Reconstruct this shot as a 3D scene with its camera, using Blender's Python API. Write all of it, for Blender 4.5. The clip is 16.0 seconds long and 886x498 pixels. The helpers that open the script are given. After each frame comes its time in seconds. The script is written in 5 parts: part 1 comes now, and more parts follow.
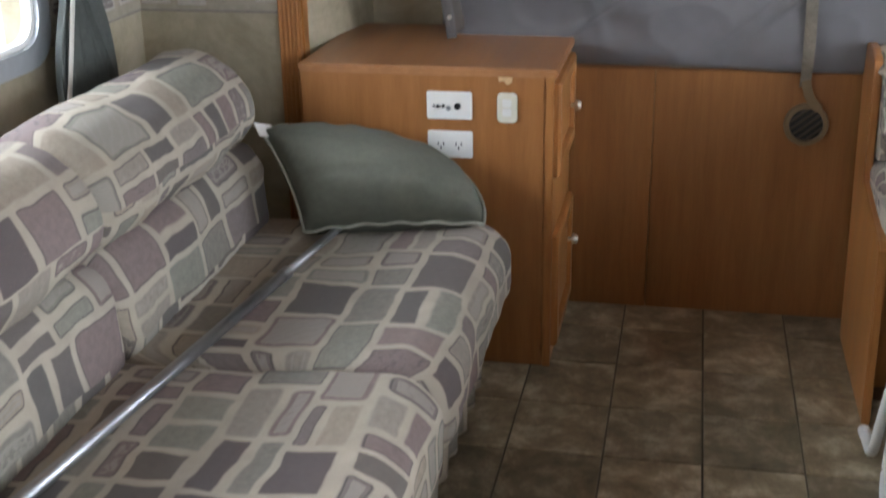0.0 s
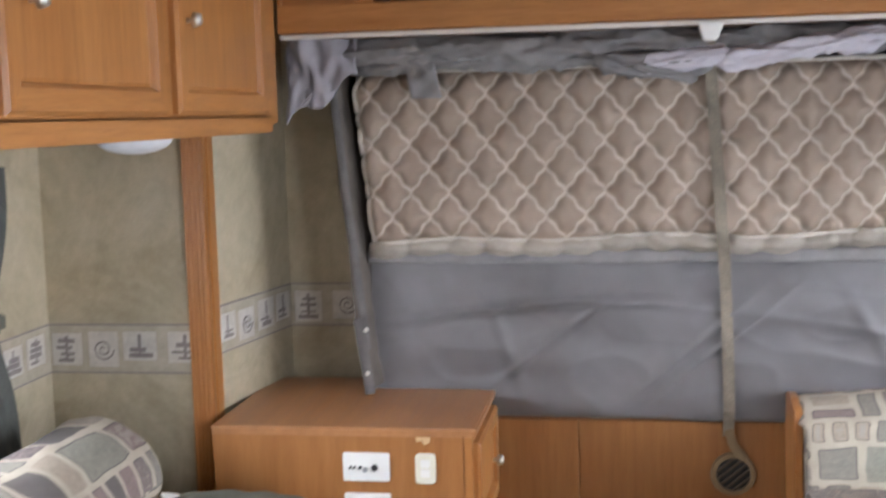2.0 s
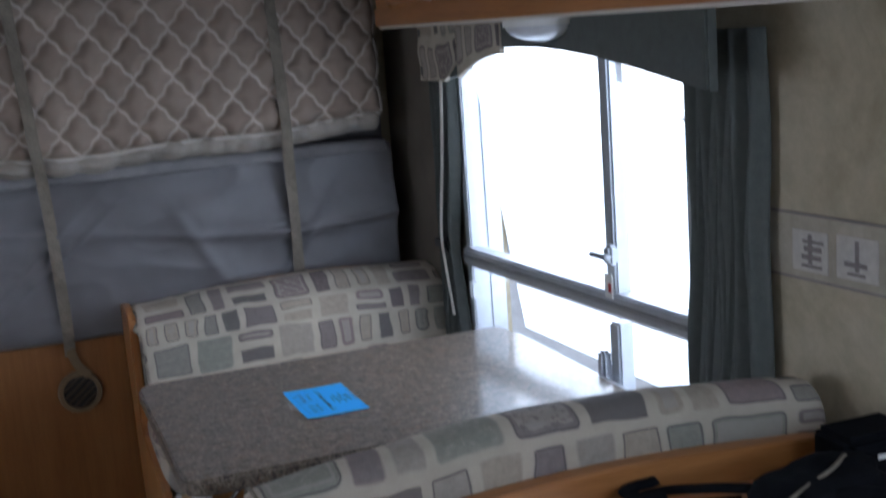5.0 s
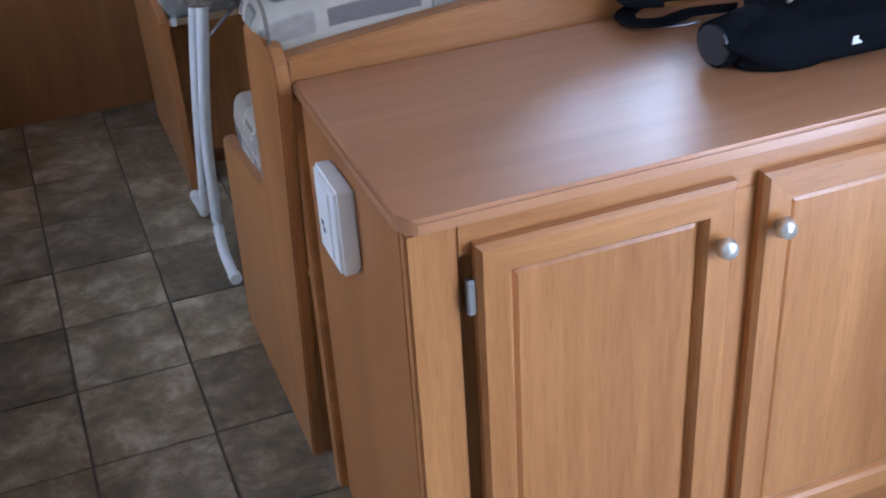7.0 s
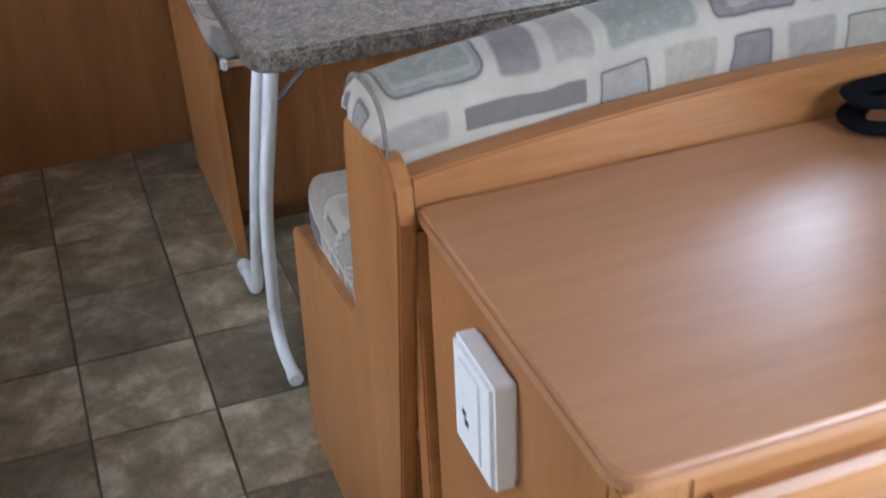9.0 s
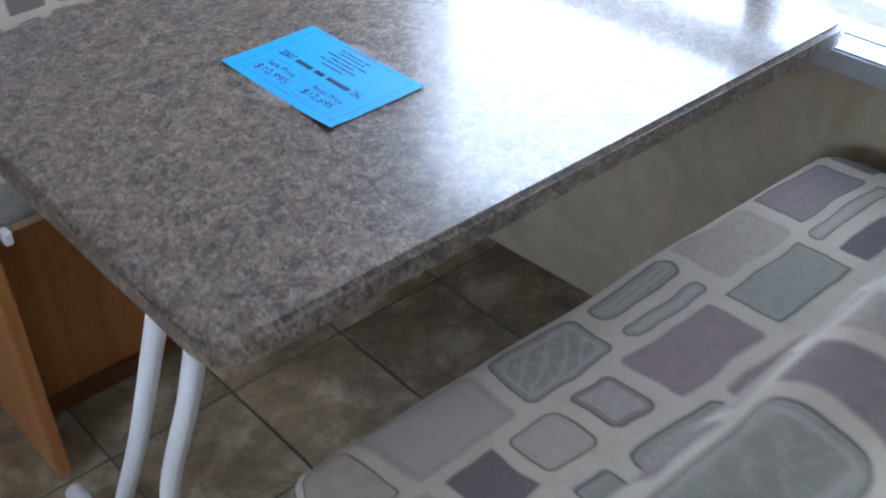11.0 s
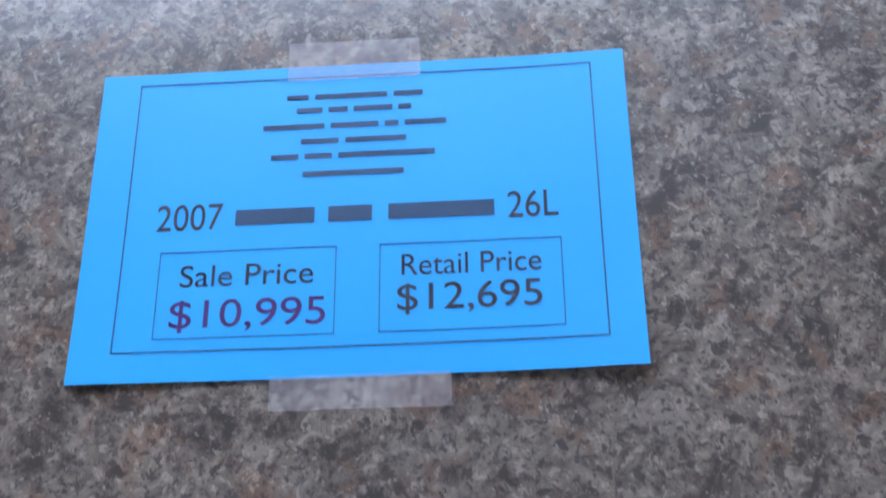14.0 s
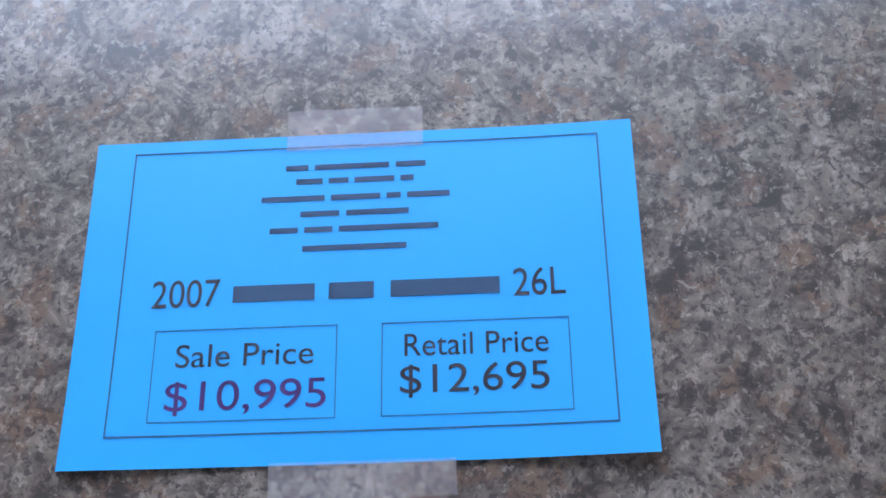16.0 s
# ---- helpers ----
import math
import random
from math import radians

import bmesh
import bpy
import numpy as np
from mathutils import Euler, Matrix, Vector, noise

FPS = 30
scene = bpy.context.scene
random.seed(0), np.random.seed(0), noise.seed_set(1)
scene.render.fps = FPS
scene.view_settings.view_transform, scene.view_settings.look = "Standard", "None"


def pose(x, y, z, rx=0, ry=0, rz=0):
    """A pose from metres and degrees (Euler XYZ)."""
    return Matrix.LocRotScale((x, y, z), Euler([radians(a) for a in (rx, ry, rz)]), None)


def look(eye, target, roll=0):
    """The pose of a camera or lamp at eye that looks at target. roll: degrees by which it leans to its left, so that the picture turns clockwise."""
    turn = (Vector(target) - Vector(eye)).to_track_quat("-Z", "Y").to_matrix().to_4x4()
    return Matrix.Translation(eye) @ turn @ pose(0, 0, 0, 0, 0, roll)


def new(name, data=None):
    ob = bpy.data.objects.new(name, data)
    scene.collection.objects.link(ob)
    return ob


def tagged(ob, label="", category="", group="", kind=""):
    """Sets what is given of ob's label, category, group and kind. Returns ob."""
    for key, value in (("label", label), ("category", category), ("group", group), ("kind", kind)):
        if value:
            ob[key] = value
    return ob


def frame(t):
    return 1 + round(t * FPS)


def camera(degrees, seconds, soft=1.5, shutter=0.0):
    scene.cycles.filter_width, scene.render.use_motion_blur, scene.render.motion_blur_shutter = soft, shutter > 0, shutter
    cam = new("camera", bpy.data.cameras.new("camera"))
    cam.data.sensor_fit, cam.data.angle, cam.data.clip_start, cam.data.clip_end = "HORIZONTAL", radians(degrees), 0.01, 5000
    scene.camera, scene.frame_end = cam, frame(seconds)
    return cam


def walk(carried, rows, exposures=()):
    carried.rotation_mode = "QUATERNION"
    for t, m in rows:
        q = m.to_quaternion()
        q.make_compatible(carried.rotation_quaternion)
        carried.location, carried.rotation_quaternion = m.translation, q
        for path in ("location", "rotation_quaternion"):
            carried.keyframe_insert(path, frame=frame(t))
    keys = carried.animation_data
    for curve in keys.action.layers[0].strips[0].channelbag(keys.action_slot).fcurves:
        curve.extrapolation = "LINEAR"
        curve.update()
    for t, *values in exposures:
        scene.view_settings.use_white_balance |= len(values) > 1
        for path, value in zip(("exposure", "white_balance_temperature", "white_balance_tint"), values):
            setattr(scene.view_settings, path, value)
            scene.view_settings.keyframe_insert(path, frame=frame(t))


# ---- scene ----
# levels of daylight; LAMP_B is an added rear fill
SKY, BACKDROP = 0.12, 5.4
LAMP_R, LAMP_L, LAMP_D, LAMP_B = 14.0, 15.0, 48.0, 9.0
DAY = (0.78, 0.9, 1.0)

cam = camera(40.5, 16.0, 1.8, 0.4)
PATH = [
    (0, (0.532, -0.123, 1.494), (0.148, 1.703, 0.775), -1.0),
    (0.5, (0.533, -0.069, 1.511), (0.147, 1.8, 0.912), -0.9),
    (1, (0.541, -0.031, 1.528), (0.16, 1.86, 0.999), -0.5),
    (1.5, (0.574, -0.017, 1.569), (0.188, 1.91, 1.199), -1.4),
    (2, (0.595, -0.017, 1.597), (0.283, 1.946, 1.374), -1.5),
    (2.5, (0.603, -0.055, 1.55), (0.483, 1.939, 1.469), -1.9),
    (3, (0.638, -0.103, 1.53), (0.759, 1.892, 1.476), -2.2),
    (3.5, (0.717, -0.147, 1.541), (1.088, 1.818, 1.51), -2.7),
    (3.7, (0.729, -0.168, 1.537), (1.185, 1.779, 1.508), -3.0),
    (5.8, (0.691, -0.17, 1.552), (1.376, 1.581, 0.869), -3.1),
    (6, (0.686, -0.174, 1.535), (1.354, 1.555, 0.782), -3.2),
    (6.5, (0.691, -0.184, 1.494), (1.323, 1.484, 0.59), -3.2),
    (7, (0.677, -0.2, 1.464), (1.248, 1.413, 0.429), -3.6),
    (7.5, (0.661, -0.214, 1.461), (1.196, 1.415, 0.432), -2.9),
    (8, (0.645, -0.126, 1.466), (1.186, 1.53, 0.484), -1.7),
    (8.5, (0.685, 0.104, 1.432), (1.212, 1.742, 0.412), -2.9),
    (9, (0.689, 0.329, 1.421), (1.24, 1.937, 0.367), -2.8),
    (9.5, (0.641, 0.561, 1.428), (1.295, 2.143, 0.394), -3.9),
    (9.7, (0.624, 0.628, 1.441), (1.315, 2.187, 0.397), -3.3),
    (11.8, (0.63, 1.65, 1.424), (1.832, 2.664, 0.188), -3.3),
    (12, (0.694, 1.738, 1.396), (1.932, 2.73, 0.178), -4.7),
    (12.5, (0.836, 1.92, 1.331), (2.058, 2.704, -0.044), -7.4),
    (13, (0.959, 2.047, 1.284), (2.085, 2.596, -0.274), -11.9),
    (13.5, (1.046, 2.171, 1.214), (2.045, 2.464, -0.493), -13.8),
    (14, (1.109, 2.217, 1.172), (1.96, 2.357, -0.633), -10.2),
    (14.5, (1.129, 2.22, 1.174), (1.97, 2.359, -0.636), -10.0),
    (15, (1.14, 2.22, 1.171), (1.983, 2.357, -0.638), -9.9),
    (15.5, (1.142, 2.227, 1.173), (1.995, 2.334, -0.633), -8.0),
    (16, (1.138, 2.223, 1.172), (2.003, 2.343, -0.627), -8.8),
]
EXPOSURES = [(0.0, -0.24, 6300, 12), (1.0, -0.02, 6350, 12), (1.5, 0.17, 6450, 14), (2.5, 0.34, 6400, 17), (3.0, 0.34, 6200, 16), (3.7, -0.06, 6000, 14), (5.8, -1.6, 5300, 14), (6.0, -1.22, 5200, 15), (6.5, -0.62, 5100, 18), (7.0, -0.38, 5050, 17), (8.0, -0.12, 5300, 17), (9.0, 0.08, 5500, 14), (9.5, 0.28, 5500, 12), (9.7, 0.28, 5500, 12), (11.8, -0.8, 5250, 19), (12.5, -0.92, 5000, 24), (13.0, -0.74, 5050, 22), (14.0, -0.54, 5350, 18), (16.0, -0.54, 5400, 18)]
walk(cam, [(t, look(eye, target, roll)) for t, eye, target, roll in PATH], EXPOSURES)

# ---- world, sun and large lights ----
world = bpy.data.worlds.new("sky")
scene.world = world
world.use_nodes = True
_wn = world.node_tree.nodes
_sky = _wn.new("ShaderNodeTexSky")
_sky.sky_type, _sky.sun_disc = "NISHITA", False
_sky.sun_elevation, _sky.sun_rotation = radians(38), radians(70)
world.node_tree.links.new(_sky.outputs[0], _wn["Background"].inputs[0])
_wn["Background"].inputs[1].default_value = SKY


def area_lamp(name, eye, target, w, h, watts, colour=(1, 1, 1)):
    d = bpy.data.lights.new(name, "AREA")
    d.shape, d.size, d.size_y, d.energy, d.color = "RECTANGLE", w, h, watts, colour
    ob = new(name, d)
    ob.matrix_world = look(eye, target)
    return ob


_sun = bpy.data.lights.new("sun", "SUN")
_sun.energy, _sun.angle, _sun.color = 1.5, radians(8), (1.0, 0.96, 0.9)
new("sun", _sun).matrix_world = look((6, -3, 7), (0, 0, 0))
# daylight in the window openings
area_lamp("daylight_right", (2.02, 2.35, 1.08), (0.5, 2.3, 0.85), 1.0, 0.8, LAMP_R, DAY)
area_lamp("daylight_left", (-1.15, 1.7, 1.27), (-0.62, 1.7, 0.62), 1.35, 0.46, LAMP_L, DAY)
# the open entrance behind the low cabinet, and an added fill at an unseen rear opening
area_lamp("daylight_door", (2.16, 0.03, 0.95), (1.1, 0.6, 0.6), 0.72, 1.75, LAMP_D, DAY)
area_lamp("daylight_rear", (-0.99, -1.6, 1.25), (0.5, -1.2, 0.9), 0.55, 1.2, LAMP_B, DAY)


# ---- materials ----
class Nodes:
    def __init__(self, name):
        self.mat = bpy.data.materials.new(name)
        self.mat.use_nodes = True
        self.t = self.mat.node_tree
        self.bsdf = self.t.nodes["Principled BSDF"]

    def n(self, kind, **ins):
        node = self.t.nodes.new("ShaderNode" + kind)
        for k, v in ins.items():
            self.put(node.inputs[k.replace("_", " ")], v)
        return node

    def put(self, socket, v):
        if isinstance(v, bpy.types.NodeSocket):
            self.t.links.new(v, socket)
        else:
            socket.default_value = v

    def m(self, op, a, b=0.0, c=0.0):
        node = self.t.nodes.new("ShaderNodeMath")
        node.operation = op
        for s, v in zip(node.inputs, (a, b, c)):
            self.put(s, v)
        return node.outputs[0]

    def mix(self, f, a, b, mode="MIX"):
        node = self.t.nodes.new("ShaderNodeMix")
        node.data_type, node.blend_type = "RGBA", mode
        self.put(node.inputs[0], f)
        for s, v in ((node.inputs[6], a), (node.inputs[7], b)):
            self.put(s, (*v, 1) if isinstance(v, tuple) and len(v) == 3 else v)
        return node.outputs[2]

    def ramp(self, f, *stops):
        node = self.t.nodes.new("ShaderNodeValToRGB")
        e = node.color_ramp.elements
        while len(e) < len(stops):
            e.new(0.5)
        for el, (p, c) in zip(e, stops):
            el.position, el.color = p, (*c, 1) if len(c) == 3 else c
        self.put(node.inputs[0], f)
        return node.outputs[0]

    def coords(self, kind="Object", scale=(1, 1, 1)):
        tc = self.t.nodes.new("ShaderNodeTexCoord")
        mp = self.t.nodes.new("ShaderNodeMapping")
        mp.inputs["Scale"].default_value = scale
        self.t.links.new(tc.outputs[kind], mp.inputs[0])
        return mp.outputs[0]

    def noise(self, vec, scale, detail=4.0, rough=0.6, dist=0.0):
        node = self.n("TexNoise", Vector=vec, Scale=scale, Detail=detail, Roughness=rough, Distortion=dist)
        return node.outputs[0]

    def bump(self, h, strength, dist=0.002):
        node = self.n("Bump", Height=h, Strength=strength, Distance=dist)
        self.t.links.new(node.outputs[0], self.bsdf.inputs["Normal"])

    def done(self, colour=None, rough=None, metal=None, spec=None):
        for k, v in (("Base Color", colour), ("Roughness", rough), ("Metallic", metal), ("Specular IOR Level", spec)):
            if v is not None:
                self.put(self.bsdf.inputs[k], (*v, 1) if isinstance(v, tuple) and len(v) == 3 else v)
        return self.mat


def plain(name, colour, rough=0.5, metal=0.0, var=0.12, scale=30.0, bump=0.0):
    k = Nodes(name)
    v = k.coords()
    f = k.noise(v, scale)
    g = k.noise(v, scale * 0.12, 2.0)
    dark = tuple(c * (1 - var) for c in colour)
    light = tuple(min(1, c * (1 + var)) for c in colour)
    c = k.ramp(k.m("ADD", k.m("MULTIPLY", f, 0.5), k.m("MULTIPLY", g, 0.5)), (0.35, dark), (0.65, light))
    if bump:
        k.bump(f, bump)
    return k.done(c, k.m("ADD", k.m("MULTIPLY", g, 0.15), rough - 0.07), metal)


def wood(name, axis, dark, light, rough=0.33, fine=1.0):
    k = Nodes(name)
    s = [14.0, 14.0, 14.0]
    s[axis] = 1.1
    v = k.coords("Object", tuple(s))
    rnd = k.n("ObjectInfo").outputs["Random"]
    off = k.n("VectorMath", Vector=v)
    off.inputs[1].default_value = (0, 0, 0)
    comb = k.n("CombineXYZ", X=k.m("MULTIPLY", rnd, 31.0), Y=k.m("MULTIPLY", rnd, 17.0), Z=k.m("MULTIPLY", rnd, 23.0))
    k.t.links.new(comb.outputs[0], off.inputs[1])
    v = off.outputs[0]
    big = k.noise(v, 0.55, 3.0, 0.55, 0.6)
    grain = k.noise(v, 3.2, 5.0, 0.65, 0.3)
    pore = k.noise(v, 16.0, 2.0, 0.7)
    f = k.m("ADD", k.m("MULTIPLY", big, 0.5), k.m("MULTIPLY", grain, 0.5))
    c = k.ramp(f, (0.33, dark), (0.5, tuple((a + b) / 2 for a, b in zip(dark, light))), (0.66, light))
    streak = k.ramp(pore, (0.34, (0.76, 0.7, 0.64)), (0.5, (1, 1, 1)))
    c = k.mix(0.45 * fine, c, streak, "MULTIPLY")
    k.bump(pore, 0.08, 0.001)
    return k.done(c, k.m("ADD", k.m("MULTIPLY", grain, 0.2), rough - 0.1), None, 0.5)


OAK_D, OAK_L = (0.28, 0.106, 0.027), (0.48, 0.215, 0.068)
oak_x = wood("oak_grain_x", 0, OAK_D, OAK_L)
oak_y = wood("oak_grain_y", 1, OAK_D, OAK_L)
oak_z = wood("oak_grain_z", 2, OAK_D, OAK_L)
# darkened oak for undersides, recesses and bases, with their shade in the colour
oak_shaded = wood("shaded_oak_panel", 2, (0.12, 0.047, 0.017), (0.2, 0.085, 0.03))
# veneer darker than the other panels: the shade below the bunk is in its colour
shaded_board_z = wood("shaded_veneer_board", 2, (0.215, 0.084, 0.022), (0.32, 0.137, 0.041), 0.45, 0.5)
ply_z = wood("veneer_panel", 2, (0.265, 0.102, 0.027), (0.385, 0.163, 0.05), 0.40, 0.5)
top_x = wood("wood_laminate_top", 0, (0.34, 0.148, 0.06), (0.455, 0.215, 0.096), 0.27, 0.4)
top_x.node_tree.nodes["Principled BSDF"].inputs["Specular IOR Level"].default_value = 0.8
for _link in list(top_x.node_tree.links):
    if _link.to_socket.name == "Roughness" and _link.to_node.name == "Principled BSDF":
        top_x.node_tree.links.remove(_link)
top_x.node_tree.nodes["Principled BSDF"].inputs["Roughness"].default_value = 0.3
top_y = wood("wood_laminate_side_top", 1, (0.31, 0.135, 0.055), (0.46, 0.22, 0.095), 0.34, 0.6)
pale_edge = wood("pale_wood_edge", 1, (0.5, 0.33, 0.17), (0.66, 0.47, 0.27))

white_plastic = plain("white_plastic", (0.78, 0.77, 0.74), 0.35, var=0.04)
cream_plastic = plain("cream_plastic", (0.72, 0.68, 0.56), 0.4, var=0.05)
black_plastic = plain("black_plastic", (0.018, 0.018, 0.02), 0.45, var=0.3)
black_cloth = plain("black_nylon", (0.005, 0.0055, 0.0075), 0.97, var=0.4, scale=300, bump=0.4)
black_cloth.node_tree.nodes["Principled BSDF"].inputs["Specular IOR Level"].default_value = 0.12
chrome = plain("brushed_nickel", (0.72, 0.69, 0.63), 0.32, 0.75, 0.08)
steel = plain("dull_steel", (0.45, 0.46, 0.48), 0.38, 1.0, 0.1)
dark_steel = plain("aged_steel", (0.13, 0.12, 0.115), 0.6, 0.3, 0.2)
alu = plain("aluminium", (0.55, 0.57, 0.6), 0.42, 0.7, 0.08)
white_tube = plain("white_enamel", (0.78, 0.78, 0.76), 0.3, var=0.05)
trim_white = plain("off_white_trim", (0.7, 0.66, 0.6), 0.5, var=0.08)
strap_cloth = plain("grey_webbing", (0.2, 0.17, 0.13), 0.9, var=0.25, scale=220, bump=0.5)
sage = plain("sage_fabric", (0.125, 0.128, 0.10), 0.95, var=0.12, scale=450, bump=0.35)
sage_dark = plain("dark_green_curtain", (0.10, 0.108, 0.10), 0.95, var=0.15, scale=400, bump=0.3)
piping = plain("pale_piping", (0.33, 0.33, 0.27), 0.9, var=0.15, scale=200)
tent = plain("grey_tent_cloth", (0.2, 0.19, 0.19), 0.75, var=0.25, scale=12, bump=0.3)
tent_mid = plain("lilac_grey_canvas", (0.33, 0.31, 0.335), 0.75, var=0.2, scale=14, bump=0.25)
tent_pale = plain("pale_tent_cloth", (0.52, 0.49, 0.53), 0.7, var=0.12, scale=14, bump=0.2)
ceiling_mat = plain("ceiling_panel", (0.74, 0.73, 0.72), 0.6, var=0.03, scale=60, bump=0.1)
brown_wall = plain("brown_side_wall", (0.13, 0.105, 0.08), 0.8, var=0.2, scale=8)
grout_mat = plain("grout", (0.12, 0.10, 0.078), 0.8, var=0.2, scale=90)
ticking_cord = plain("cream_cord", (0.48, 0.43, 0.37), 0.8, var=0.15, scale=120)
ink_mat = plain("ink", (0.02, 0.02, 0.035), 0.6, var=0.05)
ink_grey = plain("grey_ink", (0.02, 0.06, 0.13), 0.6, var=0.1)
ink_purple = plain("purple_ink", (0.05, 0.012, 0.13), 0.6, var=0.05)
ink_line = plain("thin_blue_line", (0.02, 0.09, 0.2), 0.6, var=0.05)
red_plastic = plain("red_plastic", (0.5, 0.03, 0.02), 0.4)
chip_mat = plain("bare_wood_chip", (0.62, 0.44, 0.25), 0.8, var=0.1)
outside_mat = plain("pale_gravel", (0.5, 0.5, 0.5), 0.9, var=0.15, scale=20)


def emitting(name, colour, strength):
    k = Nodes(name)
    k.put(k.bsdf.inputs["Emission Color"], (*colour, 1))
    k.put(k.bsdf.inputs["Emission Strength"], strength)
    return k.done((0.8, 0.8, 0.8), 0.6)


bright = emitting("hazy_bright_day", (0.93, 0.97, 1.0), BACKDROP)


def vinyl_material():
    k = Nodes("grey_vinyl")
    v = k.coords("Object", (1, 1, 1))
    f = k.noise(v, 2.2, 4.0)
    g = k.noise(v, 260, 2.0)
    c = k.ramp(f, (0.3, (0.115, 0.108, 0.108)), (0.55, (0.165, 0.158, 0.162)), (0.75, (0.215, 0.208, 0.222)))
    k.bump(g, 0.08, 0.001)
    return k.done(c, k.m("ADD", k.m("MULTIPLY", f, 0.2), 0.36))


def wallpaper_material():
    k = Nodes("mottled_tan_wallpaper")
    v = k.coords()
    f = k.noise(v, 3.0, 6.0, 0.7, 0.8)
    g = k.noise(v, 26.0, 4.0, 0.7)
    c = k.ramp(f, (0.3, (0.33, 0.28, 0.185)), (0.5, (0.45, 0.39, 0.275)), (0.72, (0.55, 0.485, 0.365)))
    c = k.mix(0.45, c, k.ramp(g, (0.3, (0.72, 0.7, 0.66)), (0.7, (1.1, 1.08, 1.05))), "MULTIPLY")
    k.bump(g, 0.06, 0.001)
    return k.done(c, 0.62)


def granite_material():
    k = Nodes("speckled_granite_laminate")
    v = k.coords()
    a = k.noise(v, 54.0, 6.0, 0.74, 0.7)
    b = k.noise(v, 165.0, 4.0, 0.70, 0.5)
    e = k.noise(v, 320.0, 3.0, 0.65)
    big = k.noise(v, 20.0, 4.0, 0.65)
    c = k.ramp(a, (0.38, (0.043, 0.033, 0.026)), (0.445, (0.112, 0.088, 0.068)), (0.53, (0.177, 0.145, 0.114)), (0.625, (0.268, 0.226, 0.182)))
    rust = k.ramp(k.noise(v, 46.0, 4.0, 0.7, 0.4), (0.55, (0, 0, 0)), (0.60, (0.7, 0.7, 0.7)))
    c = k.mix(rust, c, (0.165, 0.098, 0.058))
    # dark flecks, some of them ringed
    cell = k.n("TexVoronoi", Vector=v, Scale=120.0, Randomness=1.0)
    pick = k.n("SeparateColor", Color=cell.outputs["Color"]).outputs[0]
    away = k.m("ADD", cell.outputs["Distance"], k.m("MULTIPLY", k.m("SUBTRACT", b, 0.5), 1.9))
    ring = k.m("MULTIPLY", k.m("LESS_THAN", k.m("ABSOLUTE", k.m("SUBTRACT", away, 0.36)), 0.07), k.m("GREATER_THAN", pick, 0.6))
    spot = k.m("MULTIPLY", k.m("LESS_THAN", away, 0.24), k.m("LESS_THAN", pick, 0.42))
    c = k.mix(k.m("MULTIPLY", ring, 0.45), c, (0.045, 0.035, 0.03))
    c = k.mix(k.m("MULTIPLY", spot, 0.75), c, (0.034, 0.027, 0.024))
    c = k.mix(k.ramp(b, (0.39, (0.75, 0.75, 0.75)), (0.43, (0, 0, 0))), c, (0.036, 0.028, 0.023))
    c = k.mix(k.ramp(b, (0.58, (0, 0, 0)), (0.62, (0.55, 0.55, 0.55))), c, (0.37, 0.325, 0.27))
    c = k.mix(k.ramp(e, (0.62, (0, 0, 0)), (0.67, (0.45, 0.45, 0.45))), c, (0.42, 0.38, 0.33))
    c = k.mix(k.ramp(e, (0.38, (0.8, 0.8, 0.8)), (0.43, (0, 0, 0))), c, (0.045, 0.036, 0.03))
    c = k.mix(0.6, c, k.ramp(big, (0.32, (0.8, 0.79, 0.79)), (0.68, (1.32, 1.28, 1.22))), "MULTIPLY")
    k.bump(b, 0.10, 0.0008)
    # a smooth clear face over a duller print
    k.put(k.bsdf.inputs["Coat Weight"], 0.68)
    k.put(k.bsdf.inputs["Coat Roughness"], k.m("ADD", k.m("MULTIPLY", b, 0.09), 0.07))
    return k.done(c, 0.42, None, 0.55)


def tile_material():
    k = Nodes("stone_look_tile")
    v = k.coords()
    rnd = k.n("ObjectInfo").outputs["Random"]
    comb = k.n("CombineXYZ", X=k.m("MULTIPLY", rnd, 40.0), Y=k.m("MULTIPLY", rnd, 27.0), Z=0.0)
    add = k.n("VectorMath", Vector=v)
    k.t.links.new(comb.outputs[0], add.inputs[1])
    v = add.outputs[0]
    a = k.noise(v, 8.0, 6.0, 0.72, 0.3)
    b = k.noise(v, 34.0, 5.0, 0.7, 0.1)
    tone = k.ramp(rnd, (0.0, (0.62, 0.6, 0.58)), (0.5, (0.9, 0.88, 0.86)), (1.0, (1.18, 1.14, 1.1)))
    c = k.ramp(a, (0.34, (0.14, 0.11, 0.066)), (0.5, (0.27, 0.22, 0.14)), (0.64, (0.50, 0.43, 0.31)))
    c = k.mix(0.4, c, k.ramp(b, (0.3, (0.6, 0.58, 0.55)), (0.7, (1.15, 1.15, 1.15))), "MULTIPLY")
    c = k.mix(1.0, c, tone, "MULTIPLY")
    k.bump(b, 0.25, 0.002)
    return k.done(c, k.m("ADD", k.m("MULTIPLY", a, 0.2), 0.33))


